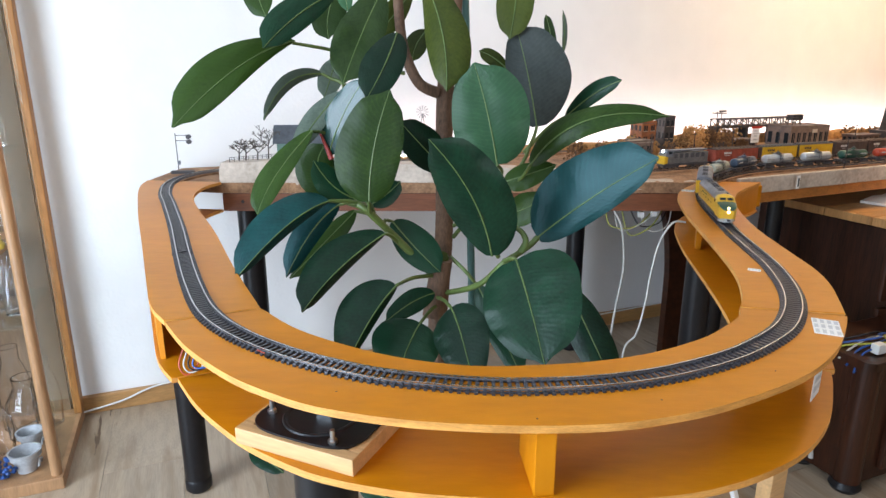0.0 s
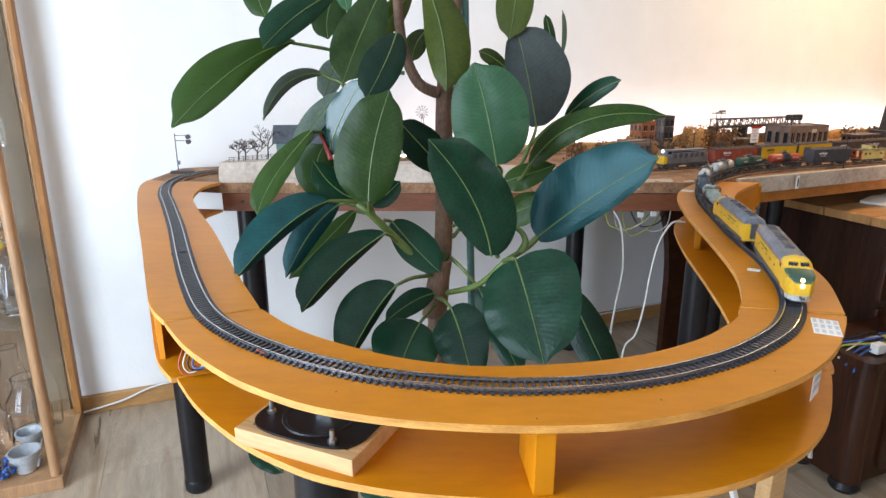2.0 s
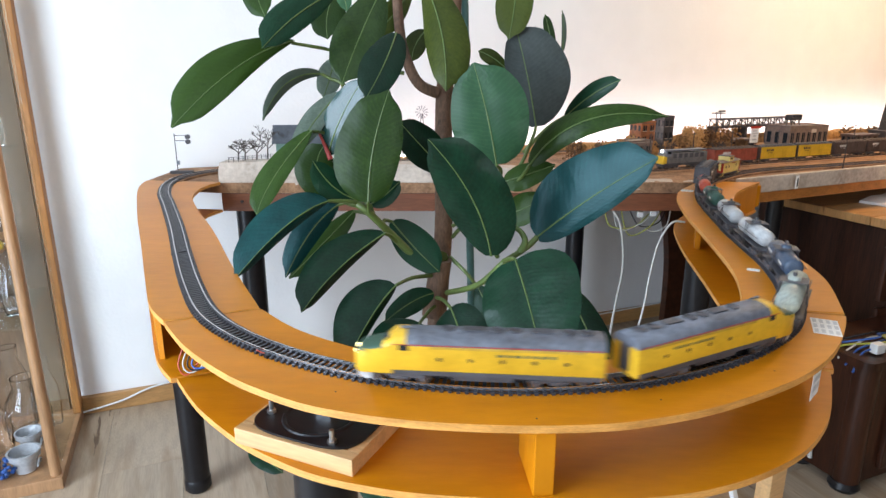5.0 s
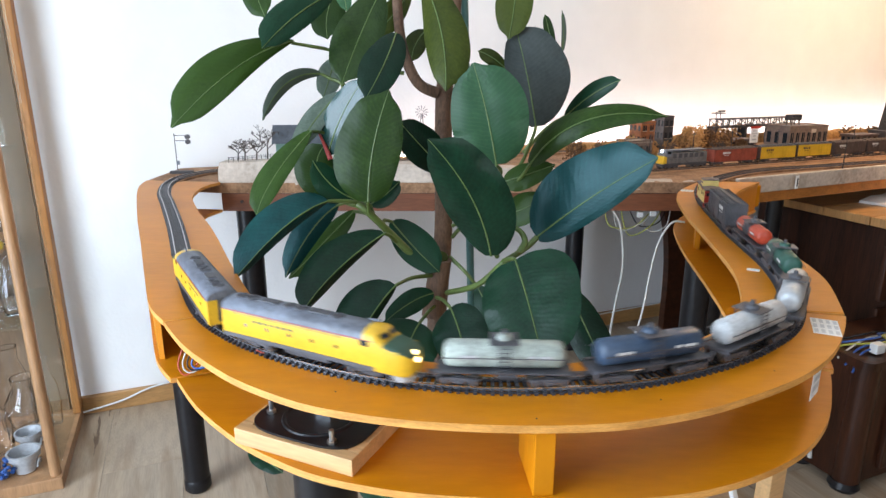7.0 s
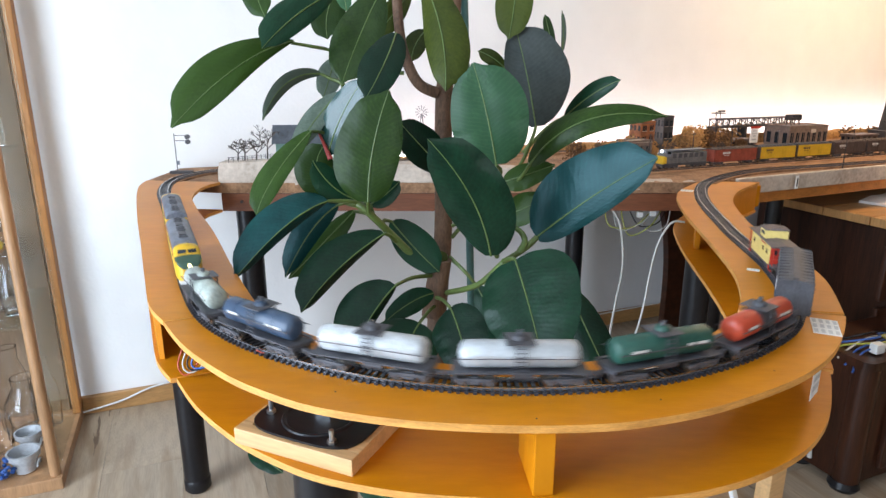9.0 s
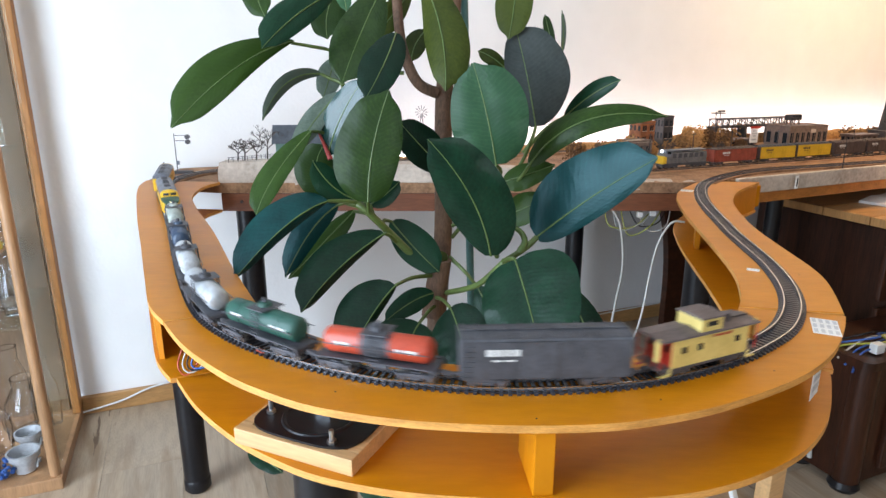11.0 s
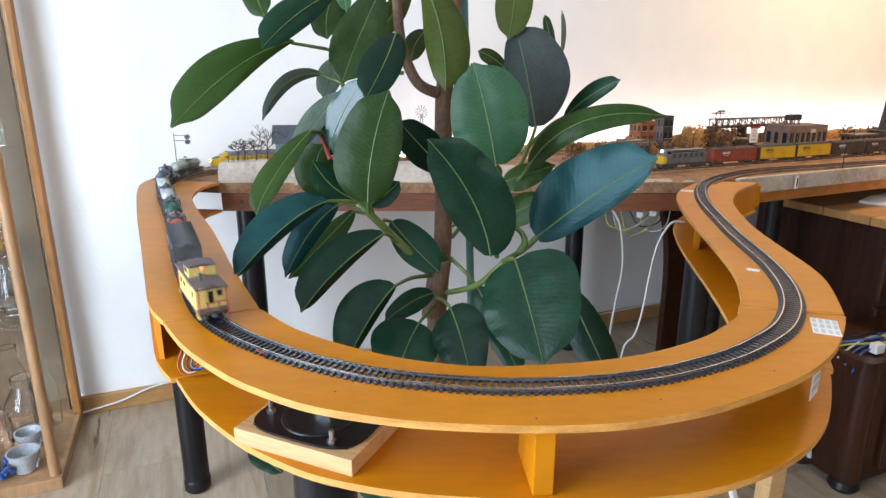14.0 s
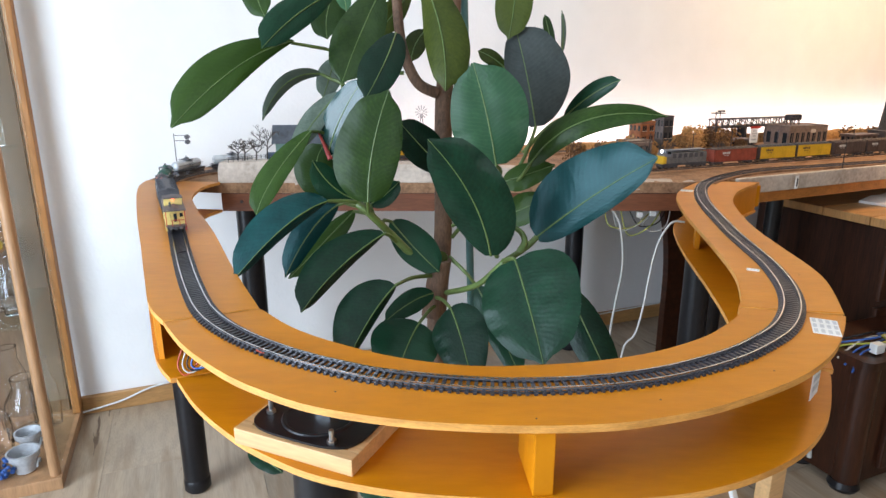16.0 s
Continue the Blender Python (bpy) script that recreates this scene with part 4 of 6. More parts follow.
# seconds, and metres of the train's nose along the line
NOSE = [(0.0, 0.316), (0.5, 0.394), (1.0, 0.488), (1.5, 0.594), (2.0, 0.678), (2.5, 0.764), (3.0, 0.843), (3.5, 0.931), (4.0, 1.02), (7.0, 1.59),
        (8.5, 1.868), (11.5, 2.44), (12.0, 2.536), (12.5, 2.629), (13.0, 2.724), (13.5, 2.813), (14.0, 2.914), (14.5, 3.023), (15.0, 3.119), (16.0, 3.306)]


def drawn_out(c):
    """The couplings run slack on the far ends of the line and close up round the front."""
    return 0.70 - (0.70 - c) * 1.11 if c < 0.70 else 1.5 + (c - 1.5) * 1.11 if c > 1.5 else c


# ---- the rubber plant ----
plant = thing("rubber_plant", "tall rubber plant with large glossy dark green leaves", "houseplant")
# kinds sunlit, shade and deep put a leaf's light or shade into its colour
KIND = {"green": "leaf_green", "teal": "leaf", "dark": "leaf", "sheen": "leaf_sky_gloss", "deep": "leaf_shaded", "mirror": "leaf_shiny", "blue": "leaf_sky_gloss", "shade": "leaf", "light": "leaf_young", "pale": "leaf_under", "grey": "leaf_grey",
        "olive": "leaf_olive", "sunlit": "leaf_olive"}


def leaf(base, middle, tip, facing, right, left, kind, belly=0.9):
    """A blade whose rib bows from base over middle to tip; each half has its own width and fold, in metres and degrees, about the plane square to `facing`."""
    p, m, q, face = Vector(base), Vector(middle), Vector(tip), Vector(facing)
    bow = m * 2 - (p + q) * 0.5
    seed = p.x * 31 + q.z * 17
    NU, NV = 22, 6
    bm, rows, spine = B(), [], []
    uv = bm.loops.layers.uv.new("UVMap")
    for i in range(NU + 1):
        u = i / NU
        c = p * (1 - u) ** 2 + bow * (2 * u * (1 - u)) + q * u * u
        ax = ((bow - p) * (1 - u) + (q - bow) * u).normalized()
        nrm = (face - ax * face.dot(ax)).normalized()
        side = ax.cross(nrm)
        shape = max(0.0, math.sin(math.pi * min(1, u * 0.97 + 0.012) ** belly)) ** 0.52
        if u > 0.90:
            shape *= 1 - 0.86 * ((u - 0.90) / 0.10) ** 0.8
        spine.append(c + nrm * 0.0008)
        row = []
        for j in range(-NV, NV + 1):
            v = j / NV
            w, fold = right if v > 0 else left
            w = max(w * shape * (1 + 0.035 * math.sin(7 * u + seed + (v > 0) * 2)), 0.0007)
            a = radians(fold)
            wave = 0.030 * w * math.sin(19 * u + 3 * v + seed * 3) * v * v + 0.012 * w * math.sin(46 * u + seed) * abs(v)
            curl = -0.06 * w * v * v * v * v
            row.append(bm.verts.new(c + side * (w * v * math.cos(a)) + nrm * (w * abs(v) * math.sin(a) + 0.025 * w * math.sin(math.pi * abs(v)) + wave + curl)))
        rows.append(row)
    n = 2 * NV
    for i, (a, b) in enumerate(zip(rows, rows[1:])):
        for j in range(n):
            f = bm.faces.new((a[j], a[j + 1], b[j + 1], b[j]))
            for loop, (du, dv) in zip(f.loops, ((0, 0), (1, 0), (1, 1), (0, 1))):
                loop[uv].uv = ((j + du) / n, (i + dv) / NU)
    bmesh.ops.recalc_face_normals(bm, faces=bm.faces)
    bmesh.ops.solidify(bm, geom=bm.faces[:], thickness=0.0007)
    ob = part("leaf", bm, KIND[kind], plant)
    smooth(ob, 60)
    rib = tube(B(), spine[0:NU:3] + [spine[-1]], 0.0013, 0.0004, 6, 3)
    smooth(part("midrib", rib, "rib", ob))
    return ob


def stem(points, r, r2, material="stem", name="stem"):
    return smooth(part(name, tube(B(), points, r, r2, 10, 6), material, plant), 60)


leaf((-0.234, 1.050, 1.027), (-0.305, 0.980, 0.987), (-0.392, 0.930, 0.902), (0.297, -0.955, -0.007), (0.039, -12), (0.024, 12), "green", 1.70)
leaf((-0.156, 1.000, 1.094), (-0.203, 0.950, 1.059), (-0.244, 0.900, 1.011), (0.208, -0.975, -0.081), (0.029, -20), (0.021, 15), "teal", 1.20)
leaf((-0.261, 1.050, 1.144), (-0.280, 1.030, 1.106), (-0.262, 1.000, 1.057), (0.260, -0.958, -0.117), (0.026, -10), (0.024, 10), "green", 1.00)
leaf((-0.202, 1.090, 0.977), (-0.250, 1.050, 0.962), (-0.284, 1.020, 0.906), (0.232, -0.973, 0.017), (0.013, -12), (0.010, -20), "pale", 0.90)
leaf((-0.182, 1.120, 1.001), (-0.191, 1.110, 0.969), (-0.201, 1.100, 0.938), (0.170, -0.985, 0.010), (0.021, 0), (0.019, 0), "pale", 1.00)
leaf((-0.158, 1.000, 0.949), (-0.194, 0.980, 0.908), (-0.220, 0.950, 0.865), (0.193, -0.978, 0.072), (0.019, -20), (0.016, 20), "pale", 1.10)
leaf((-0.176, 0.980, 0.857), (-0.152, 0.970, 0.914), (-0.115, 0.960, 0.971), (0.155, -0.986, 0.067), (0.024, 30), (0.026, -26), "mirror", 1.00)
leaf((-0.107, 0.900, 0.799), (-0.098, 0.905, 0.876), (-0.075, 0.920, 0.955), (0.107, -0.988, 0.114), (0.041, 8), (0.056, -14), "green", 0.86)
leaf((-0.069, 1.000, 1.036), (-0.085, 0.960, 0.990), (-0.110, 0.930, 0.942), (0.088, -0.996, -0.010), (0.033, -16), (0.028, 12), "teal", 0.95)
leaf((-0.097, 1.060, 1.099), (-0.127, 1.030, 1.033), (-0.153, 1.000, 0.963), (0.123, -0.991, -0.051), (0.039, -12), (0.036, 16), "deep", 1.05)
leaf((-0.163, 1.090, 1.119), (-0.183, 1.080, 1.074), (-0.182, 1.060, 1.030), (0.166, -0.982, -0.085), (0.027, -8), (0.028, 12), "green", 1.00)
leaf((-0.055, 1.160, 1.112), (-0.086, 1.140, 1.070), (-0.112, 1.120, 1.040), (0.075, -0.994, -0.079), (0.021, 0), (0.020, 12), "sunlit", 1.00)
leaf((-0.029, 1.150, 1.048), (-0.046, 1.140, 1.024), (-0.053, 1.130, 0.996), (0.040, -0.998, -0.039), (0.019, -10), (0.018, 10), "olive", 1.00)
leaf((-0.031, 1.020, 1.118), (-0.002, 0.950, 1.038), (0.005, 0.910, 0.954), (0.002, -0.998, -0.061), (0.028, -25), (0.038, -10), "olive", 1.20)
leaf((0.077, 0.900, 0.853), (0.063, 0.905, 0.922), (0.043, 0.915, 0.992), (-0.070, -0.996, 0.063), (0.060, 12), (0.054, -8), "light", 0.90)
leaf((0.146, 1.000, 0.898), (0.129, 1.005, 0.980), (0.110, 1.010, 1.047), (-0.127, -0.992, -0.000), (0.063, 6), (0.038, -35), "grey", 0.90)
leaf((0.116, 1.060, 1.147), (0.110, 1.020, 1.085), (0.100, 1.000, 1.027), (-0.107, -0.989, -0.101), (0.029, -14), (0.029, 14), "olive", 1.00)
leaf((0.196, 1.165, 1.011), (0.188, 1.170, 1.046), (0.179, 1.170, 1.076), (-0.159, -0.986, -0.056), (0.009, 0), (0.009, 10), "green", 1.00)
leaf((0.212, 1.175, 1.011), (0.215, 1.180, 1.045), (0.211, 1.185, 1.084), (-0.179, -0.982, -0.054), (0.005, 0), (0.004, 20), "pale", 1.00)
leaf((0.112, 1.120, 0.982), (0.086, 1.120, 1.003), (0.061, 1.120, 1.014), (-0.077, -0.997, -0.020), (0.011, 0), (0.014, 10), "olive", 1.00)
leaf((0.199, 1.040, 0.911), (0.237, 1.020, 0.947), (0.273, 1.000, 0.968), (-0.227, -0.974, 0.031), (0.013, 10), (0.018, -30), "dark", 1.00)
leaf((0.132, 0.950, 0.846), (0.203, 0.915, 0.913), (0.316, 0.900, 0.920), (-0.216, -0.974, 0.071), (0.022, 14), (0.026, -45), "green", 0.75)
leaf((0.097, 0.980, 0.815), (0.129, 0.970, 0.827), (0.171, 0.955, 0.845), (-0.130, -0.979, 0.155), (0.022, 10), (0.019, -25), "green", 0.80)
leaf((0.097, 1.020, 0.755), (0.130, 1.000, 0.767), (0.162, 0.980, 0.793), (-0.126, -0.970, 0.206), (0.026, 10), (0.025, -15), "green", 0.90)
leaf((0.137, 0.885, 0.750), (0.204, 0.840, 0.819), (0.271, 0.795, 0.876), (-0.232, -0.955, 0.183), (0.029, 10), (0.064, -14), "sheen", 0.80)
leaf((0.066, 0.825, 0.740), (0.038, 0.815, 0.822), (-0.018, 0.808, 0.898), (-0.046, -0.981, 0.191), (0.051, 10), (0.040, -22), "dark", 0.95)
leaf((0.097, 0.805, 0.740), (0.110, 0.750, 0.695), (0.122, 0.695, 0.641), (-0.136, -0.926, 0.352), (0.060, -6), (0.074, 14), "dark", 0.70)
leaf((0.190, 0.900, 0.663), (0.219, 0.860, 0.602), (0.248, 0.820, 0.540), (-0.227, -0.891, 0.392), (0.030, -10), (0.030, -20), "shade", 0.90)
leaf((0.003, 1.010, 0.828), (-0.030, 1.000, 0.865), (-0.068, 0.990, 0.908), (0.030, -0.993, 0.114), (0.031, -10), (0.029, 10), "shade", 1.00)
leaf((-0.197, 0.960, 0.894), (-0.242, 0.915, 0.836), (-0.264, 0.880, 0.784), (0.252, -0.956, 0.151), (0.023, -25), (0.018, 25), "green", 1.10)
leaf((-0.163, 1.000, 0.789), (-0.197, 1.000, 0.828), (-0.184, 1.000, 0.871), (0.191, -0.970, 0.148), (0.035, 10), (0.036, -10), "green", 0.90)
leaf((-0.133, 0.940, 0.796), (-0.164, 0.930, 0.818), (-0.188, 0.920, 0.856), (0.172, -0.971, 0.169), (0.021, -12), (0.022, 8), "dark", 0.95)
leaf((-0.110, 0.950, 0.785), (-0.087, 0.955, 0.799), (-0.065, 0.960, 0.819), (0.090, -0.979, 0.186), (0.017, 8), (0.017, -16), "teal", 1.00)
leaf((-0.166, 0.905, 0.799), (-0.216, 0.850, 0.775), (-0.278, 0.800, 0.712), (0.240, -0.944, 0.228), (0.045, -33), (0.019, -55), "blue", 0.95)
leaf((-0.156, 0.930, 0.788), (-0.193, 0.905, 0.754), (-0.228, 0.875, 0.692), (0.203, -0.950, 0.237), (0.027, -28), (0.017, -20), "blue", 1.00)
leaf((-0.139, 0.980, 0.768), (-0.186, 0.955, 0.722), (-0.237, 0.930, 0.672), (0.184, -0.949, 0.256), (0.018, -15), (0.020, 10), "green", 1.05)
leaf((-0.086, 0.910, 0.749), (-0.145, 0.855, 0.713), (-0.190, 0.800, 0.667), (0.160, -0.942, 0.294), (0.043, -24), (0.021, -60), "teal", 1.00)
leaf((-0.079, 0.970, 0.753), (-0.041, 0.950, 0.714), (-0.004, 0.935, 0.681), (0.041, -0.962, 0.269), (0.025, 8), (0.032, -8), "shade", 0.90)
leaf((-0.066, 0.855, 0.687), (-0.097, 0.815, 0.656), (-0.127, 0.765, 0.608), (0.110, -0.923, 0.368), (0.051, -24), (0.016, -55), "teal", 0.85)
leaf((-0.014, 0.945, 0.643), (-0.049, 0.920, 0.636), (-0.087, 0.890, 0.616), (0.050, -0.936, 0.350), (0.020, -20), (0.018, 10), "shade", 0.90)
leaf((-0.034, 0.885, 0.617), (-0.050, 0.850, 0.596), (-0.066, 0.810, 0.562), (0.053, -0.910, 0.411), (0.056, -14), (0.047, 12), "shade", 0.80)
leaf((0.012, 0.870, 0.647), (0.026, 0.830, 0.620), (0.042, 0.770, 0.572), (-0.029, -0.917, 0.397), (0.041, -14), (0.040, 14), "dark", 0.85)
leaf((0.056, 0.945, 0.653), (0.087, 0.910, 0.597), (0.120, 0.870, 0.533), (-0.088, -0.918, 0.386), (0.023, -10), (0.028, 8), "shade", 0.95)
leaf((-0.156, 0.980, 1.112), (-0.142, 0.970, 1.089), (-0.136, 0.960, 1.063), (0.144, -0.983, -0.110), (0.012, 0), (0.011, 10), "light", 1.00)
leaf((-0.293, 0.840, 0.426), (-0.262, 0.820, 0.425), (-0.232, 0.800, 0.417), (0.256, -0.801, 0.542), (0.015, 10), (0.015, -10), "teal", 1.00)
leaf((-0.119, 0.780, 0.408), (-0.092, 0.770, 0.403), (-0.061, 0.760, 0.397), (0.095, -0.796, 0.597), (0.014, 10), (0.014, -10), "dark", 1.00)
stem([(-0.009, 0.973, 0.448), (-0.011, 0.980, 0.549), (-0.004, 0.996, 0.644), (0.002, 1.031, 0.732), (0.002, 1.067, 0.859), (0.004, 1.092, 0.950), (0.015, 1.118, 1.041), (0.021, 1.143, 1.133)], 0.016, 0.014, "bark", "trunk")
stem([(-0.008, 1.081, 0.946), (-0.039, 1.075, 0.962), (-0.061, 1.087, 1.005), (-0.071, 1.110, 1.050), (-0.078, 1.143, 1.133)], 0.0095, 0.008, "bark", "branch")
stem([(-0.015, 0.962, 0.597), (-0.009, 0.965, 0.644), (-0.001, 0.959, 0.696)], 0.0185, 0.0165, "bark", "branch")
stem([(-0.011, 0.970, 0.660), (-0.048, 0.951, 0.705), (-0.081, 0.941, 0.743), (-0.111, 0.920, 0.780), (-0.126, 0.923, 0.790)], 0.0068, 0.0050, "stem", "stem")
stem([(-0.239, 1.055, 1.024), (-0.213, 1.070, 1.020), (-0.177, 1.090, 1.012), (-0.133, 1.090, 0.987), (-0.063, 1.090, 0.978)], 0.0024, 0.0034)
stem([(-0.201, 1.090, 0.977), (-0.185, 1.090, 0.969), (-0.167, 1.085, 0.962), (-0.132, 1.070, 0.937)], 0.0024, 0.0034)
stem([(-0.153, 1.000, 0.963), (-0.152, 1.030, 0.935), (-0.130, 1.040, 0.890)], 0.0024, 0.0034)
stem([(-0.158, 1.000, 0.949), (-0.152, 1.030, 0.954), (-0.143, 1.050, 0.947)], 0.0024, 0.0034)
stem([(0.077, 0.900, 0.853), (0.084, 0.950, 0.821), (0.017, 1.020, 0.715)], 0.0024, 0.0034)
stem([(0.146, 1.000, 0.898), (0.138, 0.990, 0.877), (0.112, 1.010, 0.821), (0.017, 1.030, 0.751)], 0.0024, 0.0034)
stem([(0.199, 1.040, 0.911), (0.172, 1.040, 0.894), (0.131, 1.030, 0.854)], 0.0024, 0.0034)
stem([(0.132, 0.950, 0.846), (0.109, 0.980, 0.808), (0.017, 1.020, 0.734)], 0.0024, 0.0034)
stem([(0.003, 1.010, 0.828), (0.007, 1.030, 0.799)], 0.0024, 0.0034)
stem([(0.012, 0.870, 0.647), (0.002, 0.920, 0.640), (-0.011, 0.955, 0.633)], 0.0024, 0.0034)
stem([(0.056, 0.945, 0.653), (0.035, 0.950, 0.678), (0.012, 0.970, 0.695)], 0.0024, 0.0034)
stem([(-0.034, 0.885, 0.617), (-0.020, 0.930, 0.619), (-0.009, 0.955, 0.619)], 0.0024, 0.0034)
stem([(-0.066, 0.855, 0.687), (-0.045, 0.910, 0.680), (-0.015, 0.955, 0.669)], 0.0024, 0.0034)
stem([(-0.086, 0.910, 0.749), (-0.079, 0.925, 0.742), (-0.071, 0.940, 0.729)], 0.0024, 0.0034)
stem([(-0.197, 0.960, 0.894), (-0.176, 0.985, 0.886), (-0.142, 0.980, 0.843), (-0.114, 0.945, 0.783)], 0.0024, 0.0034)
stem([(-0.188, 1.000, 0.790), (-0.153, 0.980, 0.781), (-0.114, 0.950, 0.778)], 0.0024, 0.0034)
stem([(-0.163, 1.000, 0.789), (-0.134, 0.970, 0.778), (-0.113, 0.950, 0.773)], 0.0024, 0.0034)
stem([(-0.107, 0.900, 0.799), (-0.108, 0.920, 0.777), (-0.103, 0.935, 0.768)], 0.0024, 0.0034)
stem([(-0.166, 0.905, 0.799), (-0.140, 0.920, 0.796), (-0.120, 0.930, 0.789), (-0.108, 0.935, 0.774)], 0.0024, 0.0034)
stem([(-0.156, 0.930, 0.788), (-0.133, 0.930, 0.793), (-0.114, 0.935, 0.779)], 0.0024, 0.0034)
stem([(-0.139, 0.980, 0.768), (-0.115, 0.950, 0.771)], 0.0024, 0.0034)
stem([(-0.110, 0.950, 0.785), (-0.105, 0.940, 0.773)], 0.0024, 0.0034)
stem([(-0.133, 0.940, 0.796), (-0.113, 0.940, 0.778)], 0.0024, 0.0034)
stem([(-0.079, 0.970, 0.753), (-0.089, 0.950, 0.760), (-0.092, 0.940, 0.752)], 0.0024, 0.0034)
stem([(0.066, 0.825, 0.740), (0.070, 0.840, 0.746), (0.078, 0.860, 0.728)], 0.0024, 0.0034)
stem([(0.097, 0.805, 0.740), (0.095, 0.830, 0.734), (0.087, 0.860, 0.722)], 0.0024, 0.0034)
stem([(0.137, 0.885, 0.750), (0.125, 0.880, 0.739), (0.107, 0.870, 0.729), (0.088, 0.870, 0.716), (0.053, 0.900, 0.672), (0.007, 0.955, 0.640)], 0.0045, 0.0045)
stem([(0.100, 0.856, 0.772), (0.109, 0.844, 0.767), (0.114, 0.841, 0.755), (0.109, 0.847, 0.740)], 0.0032, 0.0052, "rib", "shoot")
stem([(-0.192, 0.984, 0.896), (-0.182, 0.978, 0.876), (-0.171, 0.971, 0.851)], 0.0008, 0.0042, "sheath", "sheath")
stem([(0.037, 1.170, 1.154), (0.056, 0.993, 0.371)], 0.0065, 0.0065, "stake", "support_stake")
part("cut_face", rod(B(), (-0.002, 0.960, 0.6970), (-0.002, 0.958, 0.7000), 0.0120, 0.0105, 12), "leaf_olive", plant, "pale sawn end of a cut branch")
pot = thing("plant_pot", "terracotta-red plant pot standing on the floor", "plant pot", pose(0.0, 1.06, 0))
smooth(part("pot", lathe(B(), [(0.10, 0), (0.145, 0.27), (0.155, 0.27), (0.155, 0.31), (0.140, 0.31), (0.135, 0.27), (0.02, 0.268)], 36), "terracotta", pot), 40)
part("soil", lathe(B(), [(0.134, 0.262), (0.134, 0.285), (0.02, 0.292)], 28), "soil", pot)


# ---- the model landscape along the wall ----
rnd = random.Random(5)
TILT = 21.8          # the wall's turn; the model streets follow it
layout = thing("layout_table", "model railway table with plaster edge and brown timber beam", "model railway")
EDGE = [(-0.745, 1.60), (-0.555, 1.552), (0.60, 1.552), (0.80, 1.612), (1.36, 1.866), (2.6, 2.36), (2.9, 3.24), (-0.745, 1.798)]
part("table_board", prism(B(), EDGE, 0.690, 0.7155), "sand", layout, "sandy brown modelled ground")
part("front_beam", box(B(), 0.025, 1.572, 0.666, 1.15, 0.035, 0.045, 0.002), "beam", layout, "reddish brown timber beam")
part("end_beam", box(B(), 0, 0, 0, 0.75, 0.03, 0.030, 0.002, pose(1.09, 1.764, 0.664, 0, 0, 24.4)), "fascia_wood", layout, "varnished timber edge strip")
part("plaster_edge", box(B(), 0, 0, 0, 0.75, 0.012, 0.042, 0.003, pose(1.085, 1.735, 0.7005, 0, 0, 24.4)), "plaster", layout, "grey plaster edge")
for x in (-0.50, -0.475, -0.2, 0.35):
    part("screw", rod(B(), (x, 1.5555, 0.668), (x, 1.5525, 0.668), 0.004, seg=12), "iron", layout)


def rough_block(name, xs, y0, y1, z0, tops, material, label, jitter=0.004, m=None):
    """A lumpy bank whose height follows `tops` along x."""
    rows = []
    n = 48
    for k in range(n + 1):
        x = xs[0] + (xs[1] - xs[0]) * k / n
        h = np.interp(k / n, np.linspace(0, 1, len(tops)), tops)
        j = [jitter * noise.noise((x * 30, i * 7.3, 1.0)) for i in range(8)]
        rows.append([(x, y0 + j[0], z0), (x, y0 + j[1] - 0.002, z0 + (h - z0) * 0.35), (x, y0 + j[2] + 0.002, z0 + (h - z0) * 0.75), (x, y0 + 0.012 + j[3], h + j[4]),
                     (x, (y0 + y1) / 2, h + j[5]), (x, y1, h + j[6] - 0.01), (x, y1, z0)])
    ob = smooth(part(name, loft(B(), rows), material, None), 35)
    if m is not None:
        ob.matrix_world = m
    return tagged(ob, label, "embankment")


rough_block("embankment", (-0.553, 0.30), 1.556, 1.69, 0.689, (0.762, 0.767, 0.766, 0.764, 0.758, 0.752, 0.748, 0.742), "plaster", "whitish plaster embankment with scraped strata")
rough_block("sand_bank", (0.30, 0.66), 1.556, 1.66, 0.689, (0.742, 0.724, 0.716, 0.714), "plaster", "low sandy plaster bank beside the track")

rough_block("hill_ridge", (-0.60, 2.6), -0.125, -0.085, 0.7155, (0.722, 0.726, 0.735, 0.742, 0.745, 0.752, 0.748, 0.755, 0.750, 0.746, 0.752, 0.748), "tan_foliage", "low tan brush-covered ridge before the wall", 0.010, ROOM)


def straight_track(name, p, q, label, z=0.7165):
    t = thing(name, label, "track", pose(p[0], p[1], z, 0, 0, math.degrees(math.atan2(q[1] - p[1], q[0] - p[0]))))
    L = math.hypot(q[0] - p[0], q[1] - p[1])
    part("ballast", loft(B(), [[(x, -0.024, 0), (x, 0.024, 0), (x, 0.018, 0.004), (x, -0.018, 0.004)] for x in np.linspace(0, L, 30)]), "sand", t, "brown ballast bed")
    bm = B()
    for k in range(int(L / 0.0075)):
        box(bm, 0.004 + k * 0.0075, 0, 0.0045, 0.0034, 0.028, 0.0022)
    tagged(part("sleeper_row", bm, "gondola", t, "row of brown sleepers"), kind="stuff")
    for e in (-1, 1):
        part("rail", box(B(), L / 2, e * 0.0086, 0.0068, L, 0.0012, 0.0028), "rail", t)
    return t


straight_track("siding_track", (0.30, 1.575 + 0.03), (1.95, 2.285), "brown ballasted siding parallel to the wall")
straight_track("siding_track", (0.45, 1.79), (1.90, 2.41), "brown ballasted second siding behind a train")
SIDE = Vector((1.65, 0.68, 0)).normalized()


